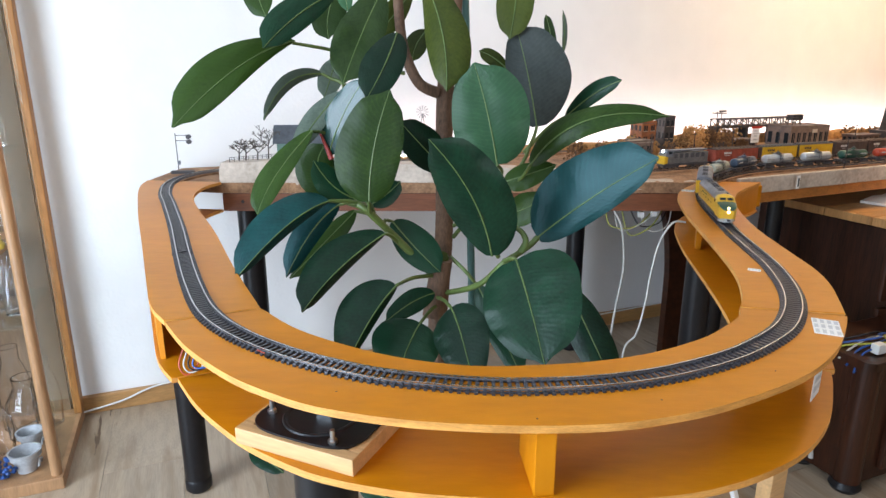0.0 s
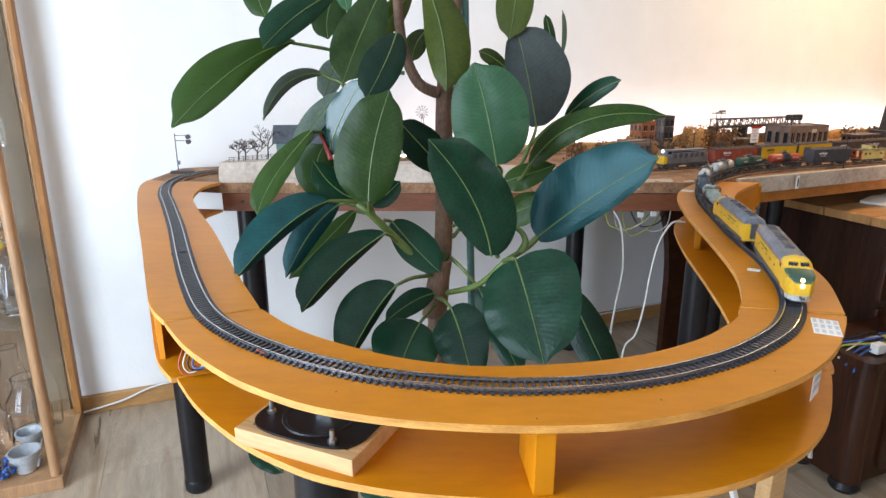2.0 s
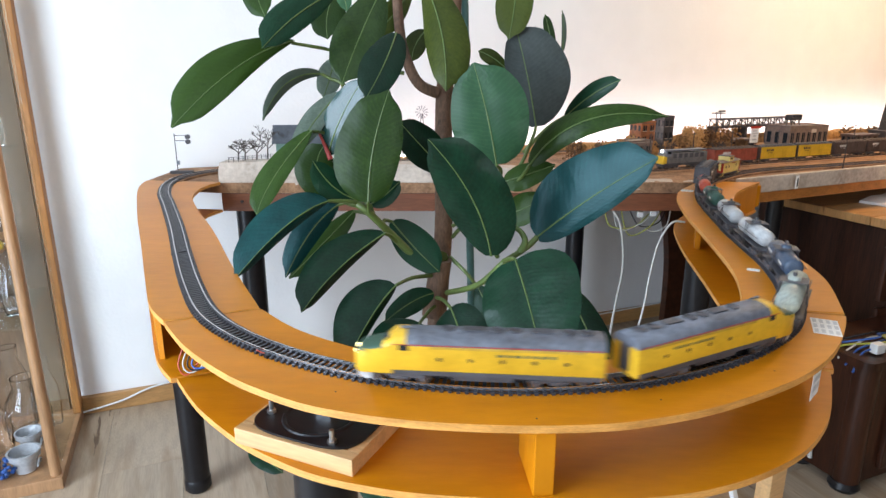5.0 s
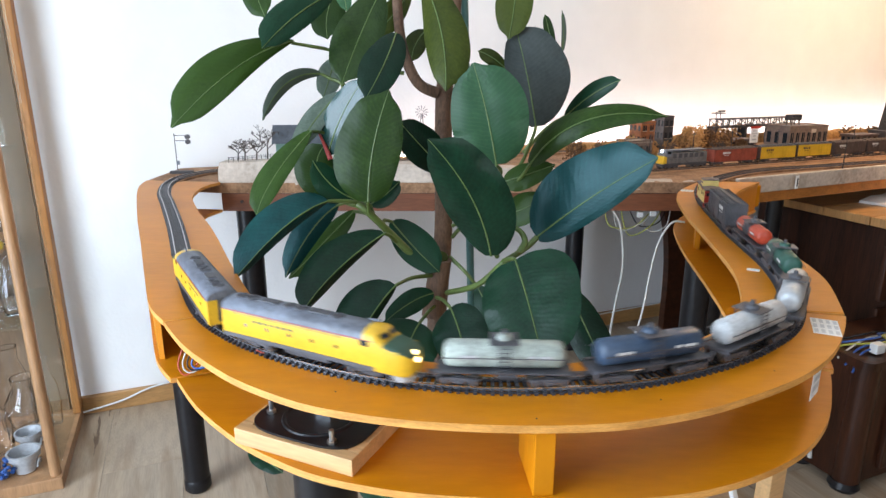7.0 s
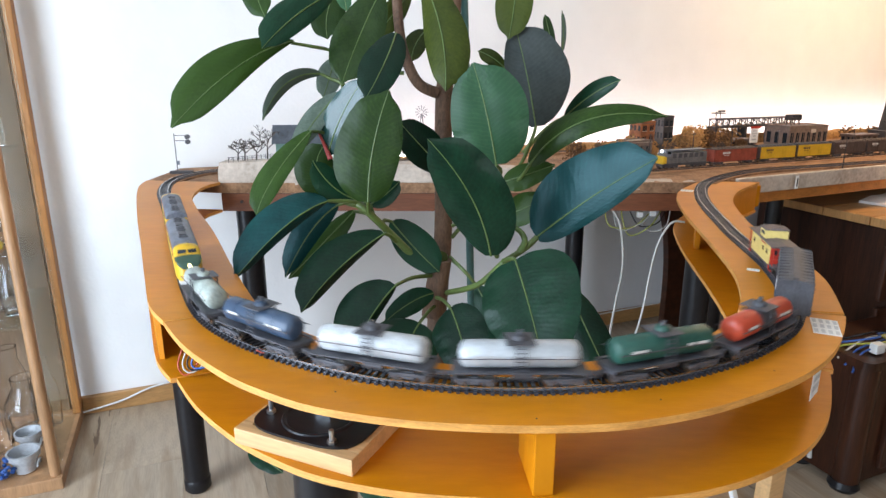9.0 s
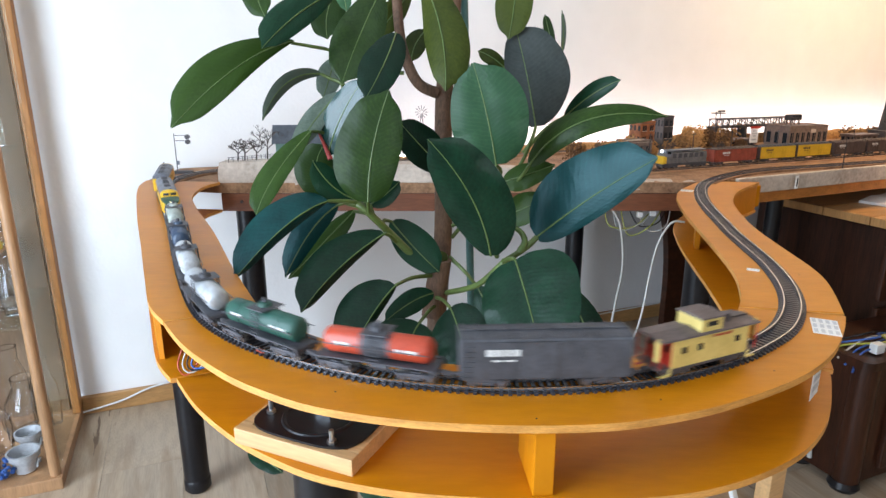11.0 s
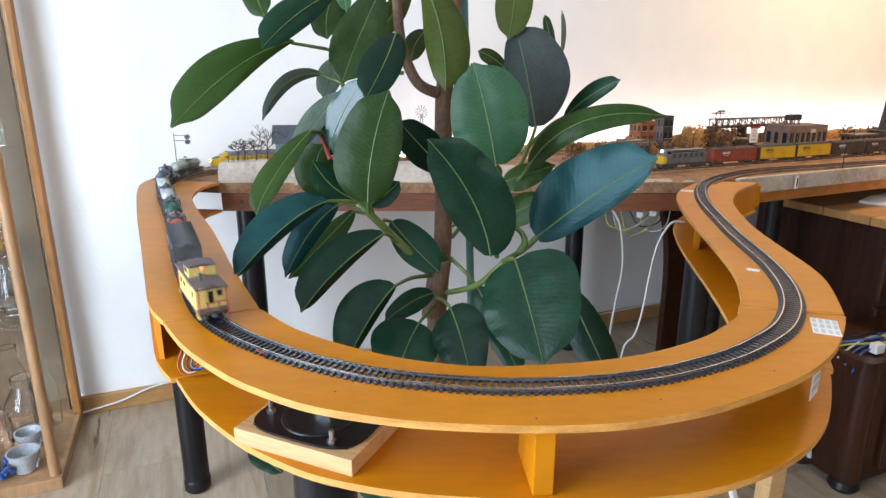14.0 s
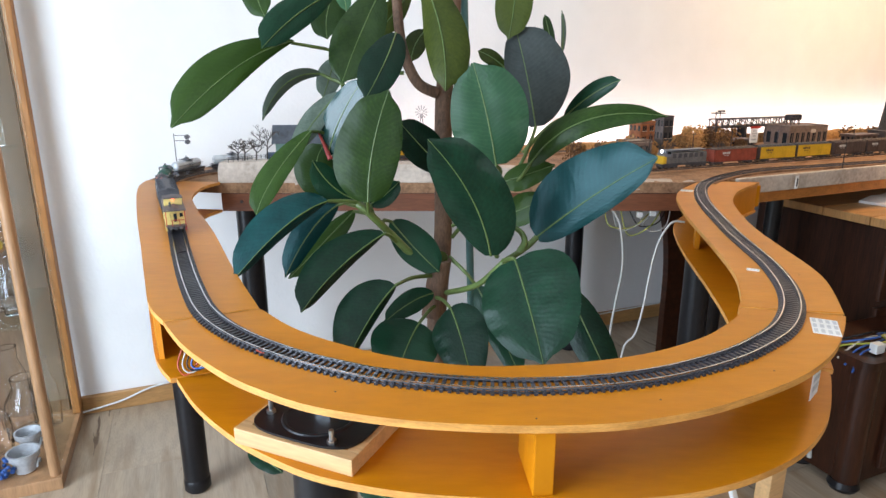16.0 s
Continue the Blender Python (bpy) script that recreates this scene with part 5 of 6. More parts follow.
def park(made, s, z=0.7165 + 0.0082):
    ob = made[0]
    p = Vector((0.30, 1.605, 0)) + SIDE * s
    ob.matrix_world = pose(p.x, p.y, z, 0, 0, math.degrees(math.atan2(SIDE.y, SIDE.x)) + 180)
    return ob


def switcher():
    t = thing("parked_locomotive", "grey hood-unit model locomotive with bright headlight", "locomotive")
    part("body", box(B(), 0, 0, 0.028, 0.150, 0.030, 0.030, 0.003), "loco_body", t, "grey weathered body")
    part("roof", box(B(), -0.005, 0, 0.0485, 0.135, 0.026, 0.004, 0.0015), "roof_grey", t)
    part("nose", box(B(), 0.072, 0, 0.024, 0.014, 0.031, 0.022, 0.003), "yellow", t, "yellow nose end")
    part("cab", box(B(), 0.060, 0, 0.042, 0.022, 0.0315, 0.018, 0.002), "roof_grey", t)
    for e in (-1, 1):
        part("cab_window", box(B(), 0.060, e * 0.0160, 0.044, 0.012, 0.0006, 0.007), "dark_glass", t)
        for k in range(6):
            part("grille", box(B(), -0.055 + k * 0.019, e * 0.0152, 0.035, 0.011, 0.0008, 0.012), "frame_grey", t)
        part("sill", box(B(), 0, e * 0.0150, 0.013, 0.148, 0.0018, 0.004), "frame_grey", t)
    part("headlight", rod(B(), (0.070, 0, 0.0475), (0.0735, 0, 0.0475), 0.0032, seg=14), "lamp_white", t, "bright white headlight")
    part("frame", box(B(), 0, 0, 0.0105, 0.155, 0.026, 0.005), "frame_grey", t)
    for x in (-0.05, 0.05):
        bogie(t, x, 0.022, 3)
    return t, None, 0


park(switcher(), 0.395)
park(boxcar("boxcar_red", "gondola", "oxide-red weathered model boxcar with grey lower side", 0.160), 0.575)
for s in (0.742, 0.893):
    park(boxcar("yellow", "frame_grey", "yellow model refrigerator wagon with dark ends", 0.140, "gondola", "gondola"), s)
for s in (1.05, 1.20):
    park(boxcar("gondola", "gondola", "weathered brown model goods wagon", 0.142), s)
park(boxcar("boxcar_red", "gondola", "dark red model boxcar on a siding", 0.142), 1.36)
park(boxcar("gondola", "gondola", "weathered brown model goods wagon", 0.142), 1.52)


def building(name, label, x, y, w, d, h, wall, windows, roof="caboose_roof", storeys=1, parapet=True, turn=TILT):
    t = thing(name, label, "model building", pose(x, y, 0.7155, 0, 0, turn))
    part("wall", box(B(), 0, 0, h / 2, w, d, h), wall, t)
    part("roof", box(B(), 0, 0, h + 0.001, w * (1.0 if parapet else 1.06), d * (1.0 if parapet else 1.08), 0.004), roof, t)
    if parapet:
        for e in (-1, 1):
            part("parapet", box(B(), 0, e * (d / 2 - 0.001), h + 0.004, w + 0.002, 0.003, 0.006), wall, t)
            part("parapet", box(B(), e * (w / 2 - 0.001), 0, h + 0.004, 0.003, d - 0.004, 0.006), wall, t)
    for f in range(storeys):
        for k in range(windows):
            wx = -w / 2 + (k + 0.5) * w / windows
            z = h * (f + 0.55) / storeys
            pane = part("window", box(B(), wx, -d / 2 - 0.0004, z, w / windows * 0.5, 0.001, h / storeys * 0.48), "dark_glass", t)
            part("sill", box(B(), wx, -d / 2 - 0.0012, z - h / storeys * 0.26, w / windows * 0.6, 0.003, 0.0015), "plaster", pane)
            part("mullion", box(B(), wx, -d / 2 - 0.0014, z, 0.0008, 0.0012, h / storeys * 0.48), wall, pane)
        for k in range(3):
            wy = -d / 2 + (k + 0.5) * d / 3
            part("window", box(B(), -w / 2 - 0.0004, wy, h * (f + 0.55) / storeys, 0.001, d / 3 * 0.5, h / storeys * 0.48), "dark_glass", t)
    return t


works = building("brick_works", "long grey-brown brick model factory with tall windows", 1.262, 2.28, 0.185, 0.10, 0.078, "tan_brick", 7)
for k, (x, y) in enumerate(((-0.02, 0.01), (0.02, 0.01), (-0.02, 0.03), (0.02, 0.03))):
    part("roof_leg", rod(B(), (x, y, 0.08), (x, y, 0.108), 0.0016, seg=6), "iron", works)
part("roof_tank", box(B(), 0, 0.02, 0.104, 0.05, 0.028, 0.010, 0.001), "iron", works, "dark rooftop machinery")
for k in range(4):
    part("roof_bar", box(B(), -0.024 + k * 0.016, 0.02, 0.113, 0.003, 0.026, 0.010), "iron", works)
part("sign_board", box(B(), 0.02, -0.0515, 0.066, 0.022, 0.002, 0.012), "plaster", works)
for x in (0.02, 0.045):
    part("lamp", rod(B(), (x, -0.056, 0.018), (x, -0.056, 0.023), 0.0035, 0.0022, 10), "lamp_warm", works, "small glowing lamp")
building("brown_mill", "tall rust-brown board model mill", 0.655, 2.10, 0.055, 0.06, 0.105, "rust_wood", 2, storeys=3)
building("dark_mill", "dark brick model warehouse with flat roof", 0.742, 2.15, 0.040, 0.05, 0.118, "iron", 2, storeys=3)
building("grey_shed", "low grey model shed with pale roof", 0.60, 1.99, 0.09, 0.06, 0.055, "tan_brick", 3, "plaster")
building("depot", "low dark model depot with wide roof", 1.05, 2.30, 0.15, 0.05, 0.030, "gondola", 4, parapet=False)
building("depot", "low dark model freight house", 1.60, 2.45, 0.12, 0.06, 0.034, "gondola", 4, parapet=False)

house = thing("model_house", "small green clapboard model house with grey gable roof", "model building", pose(-0.365, 1.640, 0.752, 0, 0, 6))
part("wall", box(B(), 0, 0, 0.029, 0.115, 0.052, 0.058), "house_green", house)
part("roof", loft(B(), [[(x, -0.036, 0.054), (x, 0.036, 0.054), (x, 0, 0.098)] for x in (-0.066, 0.066)]), "house_roof", house)
for k in range(11):
    part("board", box(B(), 0, -0.0265, 0.005 + k * 0.0052, 0.115, 0.001, 0.0036), "house_green", house)
for x in (-0.035, 0.005, 0.040):
    pane = part("window", box(B(), x, -0.0272, 0.034, 0.011, 0.001, 0.018), "dark_glass", house)
    part("frame", box(box(box(B(), x, -0.0280, 0.044, 0.015, 0.0015, 0.002), x, -0.0280, 0.024, 0.015, 0.0015, 0.002), x, -0.0280, 0.034, 0.0015, 0.0015, 0.018), "letter", pane)
part("chimney", box(B(), 0.02, 0.005, 0.098, 0.008, 0.008, 0.02), "brick", house)


def twig_tree(x, y, z, h, label="bare grey-brown model tree", seed=1, spread=0.75):
    r = random.Random(seed)
    t = thing("model_tree", label, "model tree", pose(x, y, z), "bare model trees")
    trunk, crown = B(), B()
    rod(trunk, (0, 0, 0), (0.002, 0, h * 0.38), 0.0022, 0.0015, 7)

    def grow(p, d, length, depth):
        q = p + d * length
        rod(crown, p, q, 0.0004 + depth * 0.00028, 0.0004 + depth * 0.00018, 4)
        if depth:
            for _ in range(3):
                e = (d + Vector((r.uniform(-1, 1), r.uniform(-1, 1), r.uniform(-0.45, 0.6))) * spread).normalized()
                grow(q, e, length * r.uniform(0.6, 0.85), depth - 1)
    for k in range(4):
        a = k * 1.6 + r.random()
        grow(Vector((0.002, 0, h * (0.30 + 0.03 * k))), Vector((math.cos(a) * 0.8, math.sin(a) * 0.8, 0.7)).normalized(), h * 0.24, 3)
    part("trunk", trunk, "twig", t)
    part("crown", crown, "twig", t)
    return t


for x, y, h, s in ((-0.498, 1.60, 0.066, 1), (-0.520, 1.615, 0.055, 2), (-0.446, 1.620, 0.098, 3), (-0.470, 1.605, 0.066, 4)):
    twig_tree(x, y, 0.762, h, seed=s)


def bush(x, y, z, r, h, seed):
    q = random.Random(seed)
    t = thing("model_bush", "tan autumn-coloured model shrub", "model shrub", pose(x, y, z), "autumn shrubs")
    bm = B()
    for _ in range(170):
        a, u, w = q.uniform(0, 6.28), q.random() ** 0.5, q.random()
        p = Vector((math.cos(a) * u * r * (1.1 - 0.5 * w), math.sin(a) * u * r * (1.1 - 0.5 * w), h * (0.12 + 0.88 * w) * (0.75 + 0.3 * q.random())))
        bmesh.ops.create_icosphere(bm, subdivisions=1, radius=q.uniform(0.0018, 0.0042), matrix=Matrix.Translation(p) @ Euler((q.random() * 3, q.random() * 3, 0)).to_matrix().to_4x4() @ Matrix.Diagonal((1, 1.3, 0.6, 1)))
    tagged(part("foliage", bm, "tan_foliage", t), kind="stuff")
    part("stem", rod(B(), (0, 0, 0), (0, 0, h * 0.5), 0.0018, 0.001, 6), "twig", t)


for k in range(26):
    u = k / 25
    bush(0.40 + 0.62 * u + rnd.uniform(-.02, .02), 1.92 + 0.30 * u + rnd.uniform(-.06, .05), 0.7155, rnd.uniform(0.02, 0.036), rnd.uniform(0.03, 0.068), 40 + k)
for k in range(12):
    bush(0.79 + 0.018 * k, 2.10 + 0.010 * k + rnd.uniform(-.03, .03), 0.7155, rnd.uniform(0.022, 0.034), rnd.uniform(0.055, 0.085), 120 + k)
for k in range(9):
    u = k / 8
    bush(0.88 + 0.25 * u, 2.33 + 0.12 * u + rnd.uniform(-.03, .03), 0.7155, rnd.uniform(0.025, 0.04), rnd.uniform(0.05, 0.085), 70 + k)
for k in range(7):
    bush(1.62 + 0.07 * k, 2.56 + 0.03 * k, 0.7155, 0.035, rnd.uniform(0.04, 0.06), 90 + k)
for k in range(5):
    twig_tree(0.50 + 0.09 * k, 1.86 + 0.03 * k, 0.7155, 0.05 + 0.012 * (k % 3), "small dry brown model tree", 20 + k)

# steel truss bridge
bridge = thing("truss_bridge", "dark riveted steel model truss bridge", "model bridge", pose(1.19, 2.445, 0.7155, 0, 0, TILT))
for y in (-0.018, 0.018):
    for z in (0.070, 0.096):
        part("chord", box(B(), 0, y, z, 0.42, 0.004, 0.004), "iron", bridge)
    for k in range(15):
        x = -0.205 + k * 0.0293
        part("post", box(B(), x, y, 0.083, 0.0028, 0.003, 0.026), "iron", bridge)
        if k < 14:
            part("diagonal", rod(B(), (x, y, 0.071 if k % 2 else 0.095), (x + 0.0293, y, 0.095 if k % 2 else 0.071), 0.0014, seg=5), "iron", bridge)
part("deck", box(B(), 0, 0, 0.067, 0.43, 0.04, 0.005), "iron", bridge)
for x in (-0.205, -0.06, 0.08, 0.205):
    part("pier", box(B(), x, 0, 0.033, 0.012, 0.036, 0.066), "iron", bridge)
for x in (-0.195, -0.175):
    part("tower_post", rod(B(), (x, 0, 0.09), (x, 0, 0.124), 0.0016, seg=6), "iron", bridge)
part("tower_platform", box(B(), -0.185, 0, 0.118, 0.04, 0.03, 0.003), "iron", bridge)
part("tower_rail", box(B(), -0.185, -0.014, 0.126, 0.034, 0.001, 0.006), "iron", bridge)

# dark headframe tower at the far end
tower = thing("headframe_tower", "tall dark model mine tower", "model building", pose(1.725, 2.515, 0.7155, 0, 0, TILT))
part("base", box(B(), 0.02, 0, 0.022, 0.09, 0.07, 0.044), "iron", tower)
part("shaft", loft(B(), [[(x * s + 0.035, y * s, z) for x, y in ((-1, -1), (1, -1), (1, 1), (-1, 1))] for s, z in ((0.024, 0.04), (0.017, 0.13), (0.013, 0.23))]), "iron", tower)
for k in range(6):
    part("brace", box(B(), 0.03, -0.030, 0.05 + 0.03 * k, 0.062 - 0.004 * k, 0.003, 0.003), "gondola", tower)
part("chute", rod(B(), (-0.028, -0.02, 0.085), (0.01, -0.02, 0.060), 0.004, seg=8), "iron", tower)

# small poles, signs and signals
sign = thing("billboard", "white model billboard with red top and dark print", "model sign", pose(1.025, 2.10, 0.7155, 0, 0, TILT))
part("panel", box(B(), 0, 0, 0.066, 0.034, 0.002, 0.052), "paper", sign)
part("header", box(B(), 0.002, -0.0015, 0.090, 0.044, 0.002, 0.007), "red", sign)
bars = B()
for z, l in ((0.078, 0.016), (0.070, 0.022), (0.062, 0.012), (0.050, 0.020)):
    box(bars, 0, -0.0015, z, l, 0.001, 0.0045)
part("lettering", bars, "ink", sign, "unreadable dark print")
for x in (-0.012, 0.012):
    part("post", rod(B(), (x, 0.002, 0), (x, 0.002, 0.05), 0.0014, seg=6), "iron", sign)


def pole(x, y, z, h, label="thin dark model telegraph pole", arm=True):
    t = thing("telegraph_pole", label, "model pole", pose(x, y, z, 0, 0, TILT), "telegraph poles")
    part("mast", rod(B(), (0, 0, 0), (0, 0, h), 0.0015, 0.0011, 7), "iron", t)
    if arm:
        part("crossarm", box(B(), 0, 0, h * 0.93, 0.016, 0.0018, 0.0018), "iron", t)


pole(1.128, 1.776, 0.7155, 0.088, arm=False)
for x, y, h in ((0.62, 1.90, 0.09), (0.78, 1.98, 0.085), (0.93, 2.05, 0.085), (1.12, 2.13, 0.08), (1.45, 2.25, 0.09)):
    pole(x, y, 0.7155, h)
semaphore = thing("signal_mast", "small dark model railway signal on a bracket mast", "model signal", pose(-0.712, 1.70, 0.7155, 0, 0, 5))
part("mast", rod(B(), (0, 0, 0), (0, 0, 0.107), 0.0013, 0.0011, 8), "iron", semaphore)
part("base", box(B(), 0.01, 0, 0.004, 0.06, 0.012, 0.008, 0.001), "iron", semaphore)
for z in (0.088, 0.102):
    part("bracket", box(B(), 0.017, 0, z, 0.036, 0.0014, 0.0014), "iron", semaphore)
for z in (0.098, 0.085):
    part("signal_head", rod(B(), (0.034, -0.004, z), (0.034, 0.004, z), 0.0062, seg=14), "iron", semaphore)
part("relay_box", box(B(), 0.004, -0.002, 0.03, 0.006, 0.006, 0.01), "roof_grey", semaphore)
mill = thing("windmill", "small grey model farm windmill", "model windmill", pose(-0.060, 1.90, 0.7155))
for x, y in ((-1, -1), (1, -1), (1, 1), (-1, 1)):
    part("leg", rod(B(), (x * 0.014, y * 0.014, 0), (x * 0.002, y * 0.002, 0.145), 0.0009, seg=5), "iron", mill)
for k in range(12):
    a = k * math.pi / 6
    part("vane", rod(B(), (math.cos(a) * 0.004, -0.004, 0.151 + math.sin(a) * 0.004), (math.cos(a) * 0.019, -0.004, 0.151 + math.sin(a) * 0.019), 0.0004, 0.0013, 5), "roof_grey", mill)
fence = thing("model_fence", "thin dark model fence on the embankment", "fence")
for k in range(14):
    u = k / 13
    x, y = -0.530 + 0.125 * u, 1.572 + 0.095 * u
    part("post", box(B(), x, y, 0.769, 0.0012, 0.0012, 0.014), "iron", fence)
for z in (0.7705, 0.7750):
    part("wire", rod(B(), (-0.530, 1.572, z), (-0.405, 1.667, z), 0.0005, seg=5), "iron", fence)
marker = thing("marker_tag", "white tag with black stroke on the plaster edge", "tag", pose(0.925, 1.646, 0.702, 0, 0, 24.4))
part("card", box(B(), 0, -0.0075, 0, 0.010, 0.002, 0.034), "paper", marker)
part("stroke", box(B(), 0, -0.0090, 0, 0.0035, 0.001, 0.022), "black", marker)

# strip of white light hidden behind the model buildings
strip = thing("led_strip", "white light strip along the wall behind buildings", "light strip", ROOM @ pose(0.98, -0.055, 0.7235))
part("channel", box(B(), 0, 0, -0.005, 2.62, 0.02, 0.006), "white_plastic", strip)
part("diffuser", box(B(), 0, 0, 0.000, 2.62, 0.012, 0.004), "led", strip, "glowing white diffuser")

# ---- under and beside the shelves ----
support = thing("wooden_leg", "pale square pine leg under the shelf", "table leg", pose(0.424, 0.705, 0, 0, 0, 30))
part("post", box(B(), 0, 0, 0.319, 0.032, 0.020, 0.638, 0.002), "pine", support)
part("brace", box(B(), 0, 0, 0, 0.007, 0.007, 0.42, 0.001, pose(-0.05, 0.0, 0.42, 0, -24, 0)), "white_plastic", support, "white diagonal strut")

speaker = thing("loudspeaker", "black oval loudspeaker in a pine frame lying on the shelf", "loudspeaker", pose(-0.114, 0.530, SHELF, 0, 0, -24))
for y in (-0.041, 0.041):
    part("frame_rail", box(B(), 0, y, 0.008, 0.126, 0.012, 0.016, 0.001), "pine", speaker)
for x in (-0.057, 0.057):
    part("frame_rail", box(B(), x, 0, 0.008, 0.012, 0.070, 0.016, 0.001), "pine", speaker)
oval = [(0.058 * math.copysign(abs(math.cos(a)) ** 0.55, math.cos(a)), 0.043 * math.copysign(abs(math.sin(a)) ** 0.55, math.sin(a))) for a in (2 * math.pi * k / 48 for k in range(48))]
part("plate", prism(B(), oval, 0.0162, 0.0182), "black", speaker, "glossy black front plate")
part("surround", lathe(B(), [(0.036, 0.0182), (0.035, 0.0195), (0.033, 0.0195), (0.031, 0.0185), (0.010, 0.0184)], 40), "black", speaker)
part("magnet", box(B(), 0.0, 0.008, 0.0224, 0.018, 0.010, 0.008, 0.001), "zinc", speaker)
for x, y in ((-0.046, -0.014), (0.035, -0.034), (-0.035, 0.034), (0.046, 0.030)):
    part("bolt", rod(rod(B(), (x, y, 0.0180), (x, y, 0.0215), 0.0044, seg=6), (x, y, 0.0215), (x, y, 0.0310), 0.0023, seg=10), "zinc", speaker, "zinc bolt with nut")


def cable(label, points, r, material, name="cable"):
    ob = smooth(part(name, tube(B(), points, r, r, 8, 8), material, None), 60)
    return tagged(ob, label, "cable")


cable("white power cable hanging under the layout", [(0.545, 1.385, 0.655), (0.515, 1.385, 0.652), (0.492, 1.392, 0.60), (0.482, 1.40, 0.52), (0.479, 1.41, 0.45), (0.474, 1.44, 0.36), (0.46, 1.48, 0.30), (0.46, 1.50, 0.15), (0.48, 1.55, 0.01)], 0.0023, "white_plastic")
cable("grey flat cable hanging from the layout", [(0.43, 1.56, 0.645), (0.452, 1.555, 0.60), (0.463, 1.55, 0.50), (0.452, 1.55, 0.40), (0.447, 1.56, 0.30), (0.47, 1.60, 0.18), (0.50, 1.62, 0.01)], 0.0032, "cable_grey")
for k in range(5):
    cable("tangled thin wire under the layout beam", [(0.42 + 0.02 * k, 1.60, 0.645), (0.43 + 0.025 * k, 1.58, 0.60 - 0.012 * (k % 3)), (0.49 + 0.02 * k, 1.57, 0.60 + 0.01 * (k % 2)), (0.55 + 0.01 * k, 1.60, 0.645)], 0.0016,
          ("yellow_wire", "cable_grey", "yellow_wire", "black", "cable_grey")[k], "wire")
for x, z in ((0.502, 0.632), (0.535, 0.634)):
    tagged(part("connector_block", box(B(), x, 1.57, z, 0.014, 0.012, 0.014, 0.001), "white_plastic", None), "small white wire connector block", "connector")
for k, c in enumerate(("copper", "cable_grey", "black", "blue")):
    cable("thin coloured wire looping out of the shelf", [(-0.285 + 0.006 * k, 0.655, 0.695), (-0.293 + 0.005 * k, 0.642, 0.668), (-0.283 + 0.007 * k, 0.640, 0.656 + 0.003 * k), (-0.262 + 0.012 * k, 0.648, 0.680), (-0.24 + 0.01 * k, 0.66, 0.690)], 0.0010, c, "wire")
cable("white cable lying along the skirting board", [tuple(ROOM @ Vector(q)) for q in ((-1.17, -0.03, 0.012), (-1.05, -0.028, 0.03), (-0.95, -0.026, 0.06), (-0.8, -0.024, 0.068), (-0.4, -0.024, 0.072), (0.3, -0.024, 0.05), (1.2, -0.024, 0.07))], 0.003, "white_plastic")
socket = thing("wall_socket", "white wall power socket", "socket", ROOM @ pose(0.34, -0.006, 0.30))
part("plate", box(B(), 0, 0, 0, 0.08, 0.012, 0.08, 0.004), "white_plastic", socket)
part("insert", lathe(B(), [(0.024, 0), (0.024, 0.004), (0.020, 0.004), (0.018, 0.001), (0.004, 0.001)], 24, pose(0, -0.006, 0, 90, 0, 0)), "white_plastic", socket)

for x, y, w, h, turn, z in ((0.4055, 0.6215, 0.026, 0.046, -25, TOP), (0.556, 1.418, 0.026, 0.024, -28, TOP), (0.424, 0.822, 0.016, 0.010, -30, TOP)):
    t = thing("paper_label", "white paper label with rows of grey print", "label", pose(x, y, z, 0, 0, turn))
    part("sheet", box(B(), 0, 0, 0.0004, w, h, 0.0006), "paper", t)
    bars = B()
    for k in range(4):
        for j in range(3):
            box(bars, -w / 2 + (k + 0.5) * w / 4, -h / 2 + (j + 0.5) * h / 3, 0.0008, w / 7, h / 4.6, 0.0003)
    part("lettering", bars, "ink", t, "unreadable grey print")
t = thing("paper_label", "white paper label under the board edge", "label", pose(0.374, 0.5735, 0.680, 90, 0, 46))
part("sheet", box(B(), 0, 0, 0, 0.028, 0.030, 0.0006), "paper", t)
part("lettering", box(box(B(), 0, 0.006, 0.0006, 0.020, 0.005, 0.0003), 0, -0.004, 0.0006, 0.020, 0.006, 0.0003), "ink", t, "unreadable grey print")
bracket = thing("end_bracket", "orange curved bracket block at the layout edge", "bracket", pose(0.72, 1.545, 0.680, 0, 0, 20))
part("block", box(B(), 0.02, 0, 0, 0.12, 0.02, 0.055, 0.004), "ply", bracket)
joint = thing("board_joint", "dark open joint line between board sections", "joint")
for p, q in (((-0.302, 0.6398), (-0.208, 0.6775)), ((0.4485, 0.6585), (0.341, 0.6815))):
    part("gap", rod(B(), (*p, TOP), (*q, TOP), 0.0005, seg=6), "ply_edge", joint)

for x, y in ((0.0735, 0.4385), (0.098, 0.545), (-0.21, 0.615), (0.30, 0.52), (-0.45, 1.02), (0.475, 0.80), (0.52, 1.02), (-0.60, 1.36), (0.18, 0.468), (-0.09, 0.482)):
    tagged(part("nail_head", rod(B(), (x, y, TOP - 0.0005), (x, y, TOP + 0.0003), 0.0008, seg=8), "iron", None), "small dark nail head in the board", "nail", "nail heads")
for x, y, turn in ((-0.166, 0.549, 130), (-0.395, 0.895, 25)):
    clip = thing("feeder_clip", "small black rail feeder clip with wire", "clip", pose(x, y, TOP, 0, 0, turn))
    part("clip", box(B(), 0, 0, 0.0015, 0.008, 0.004, 0.003, 0.0006), "black", clip)
    part("lead", tube(B(), [(0.005, 0, 0.002), (0.014, 0.003, 0.003), (0.020, 0.001, 0.0005)], 0.0007, 0.0007, 6, 5), "copper" if y < 0.6 else "black", clip)

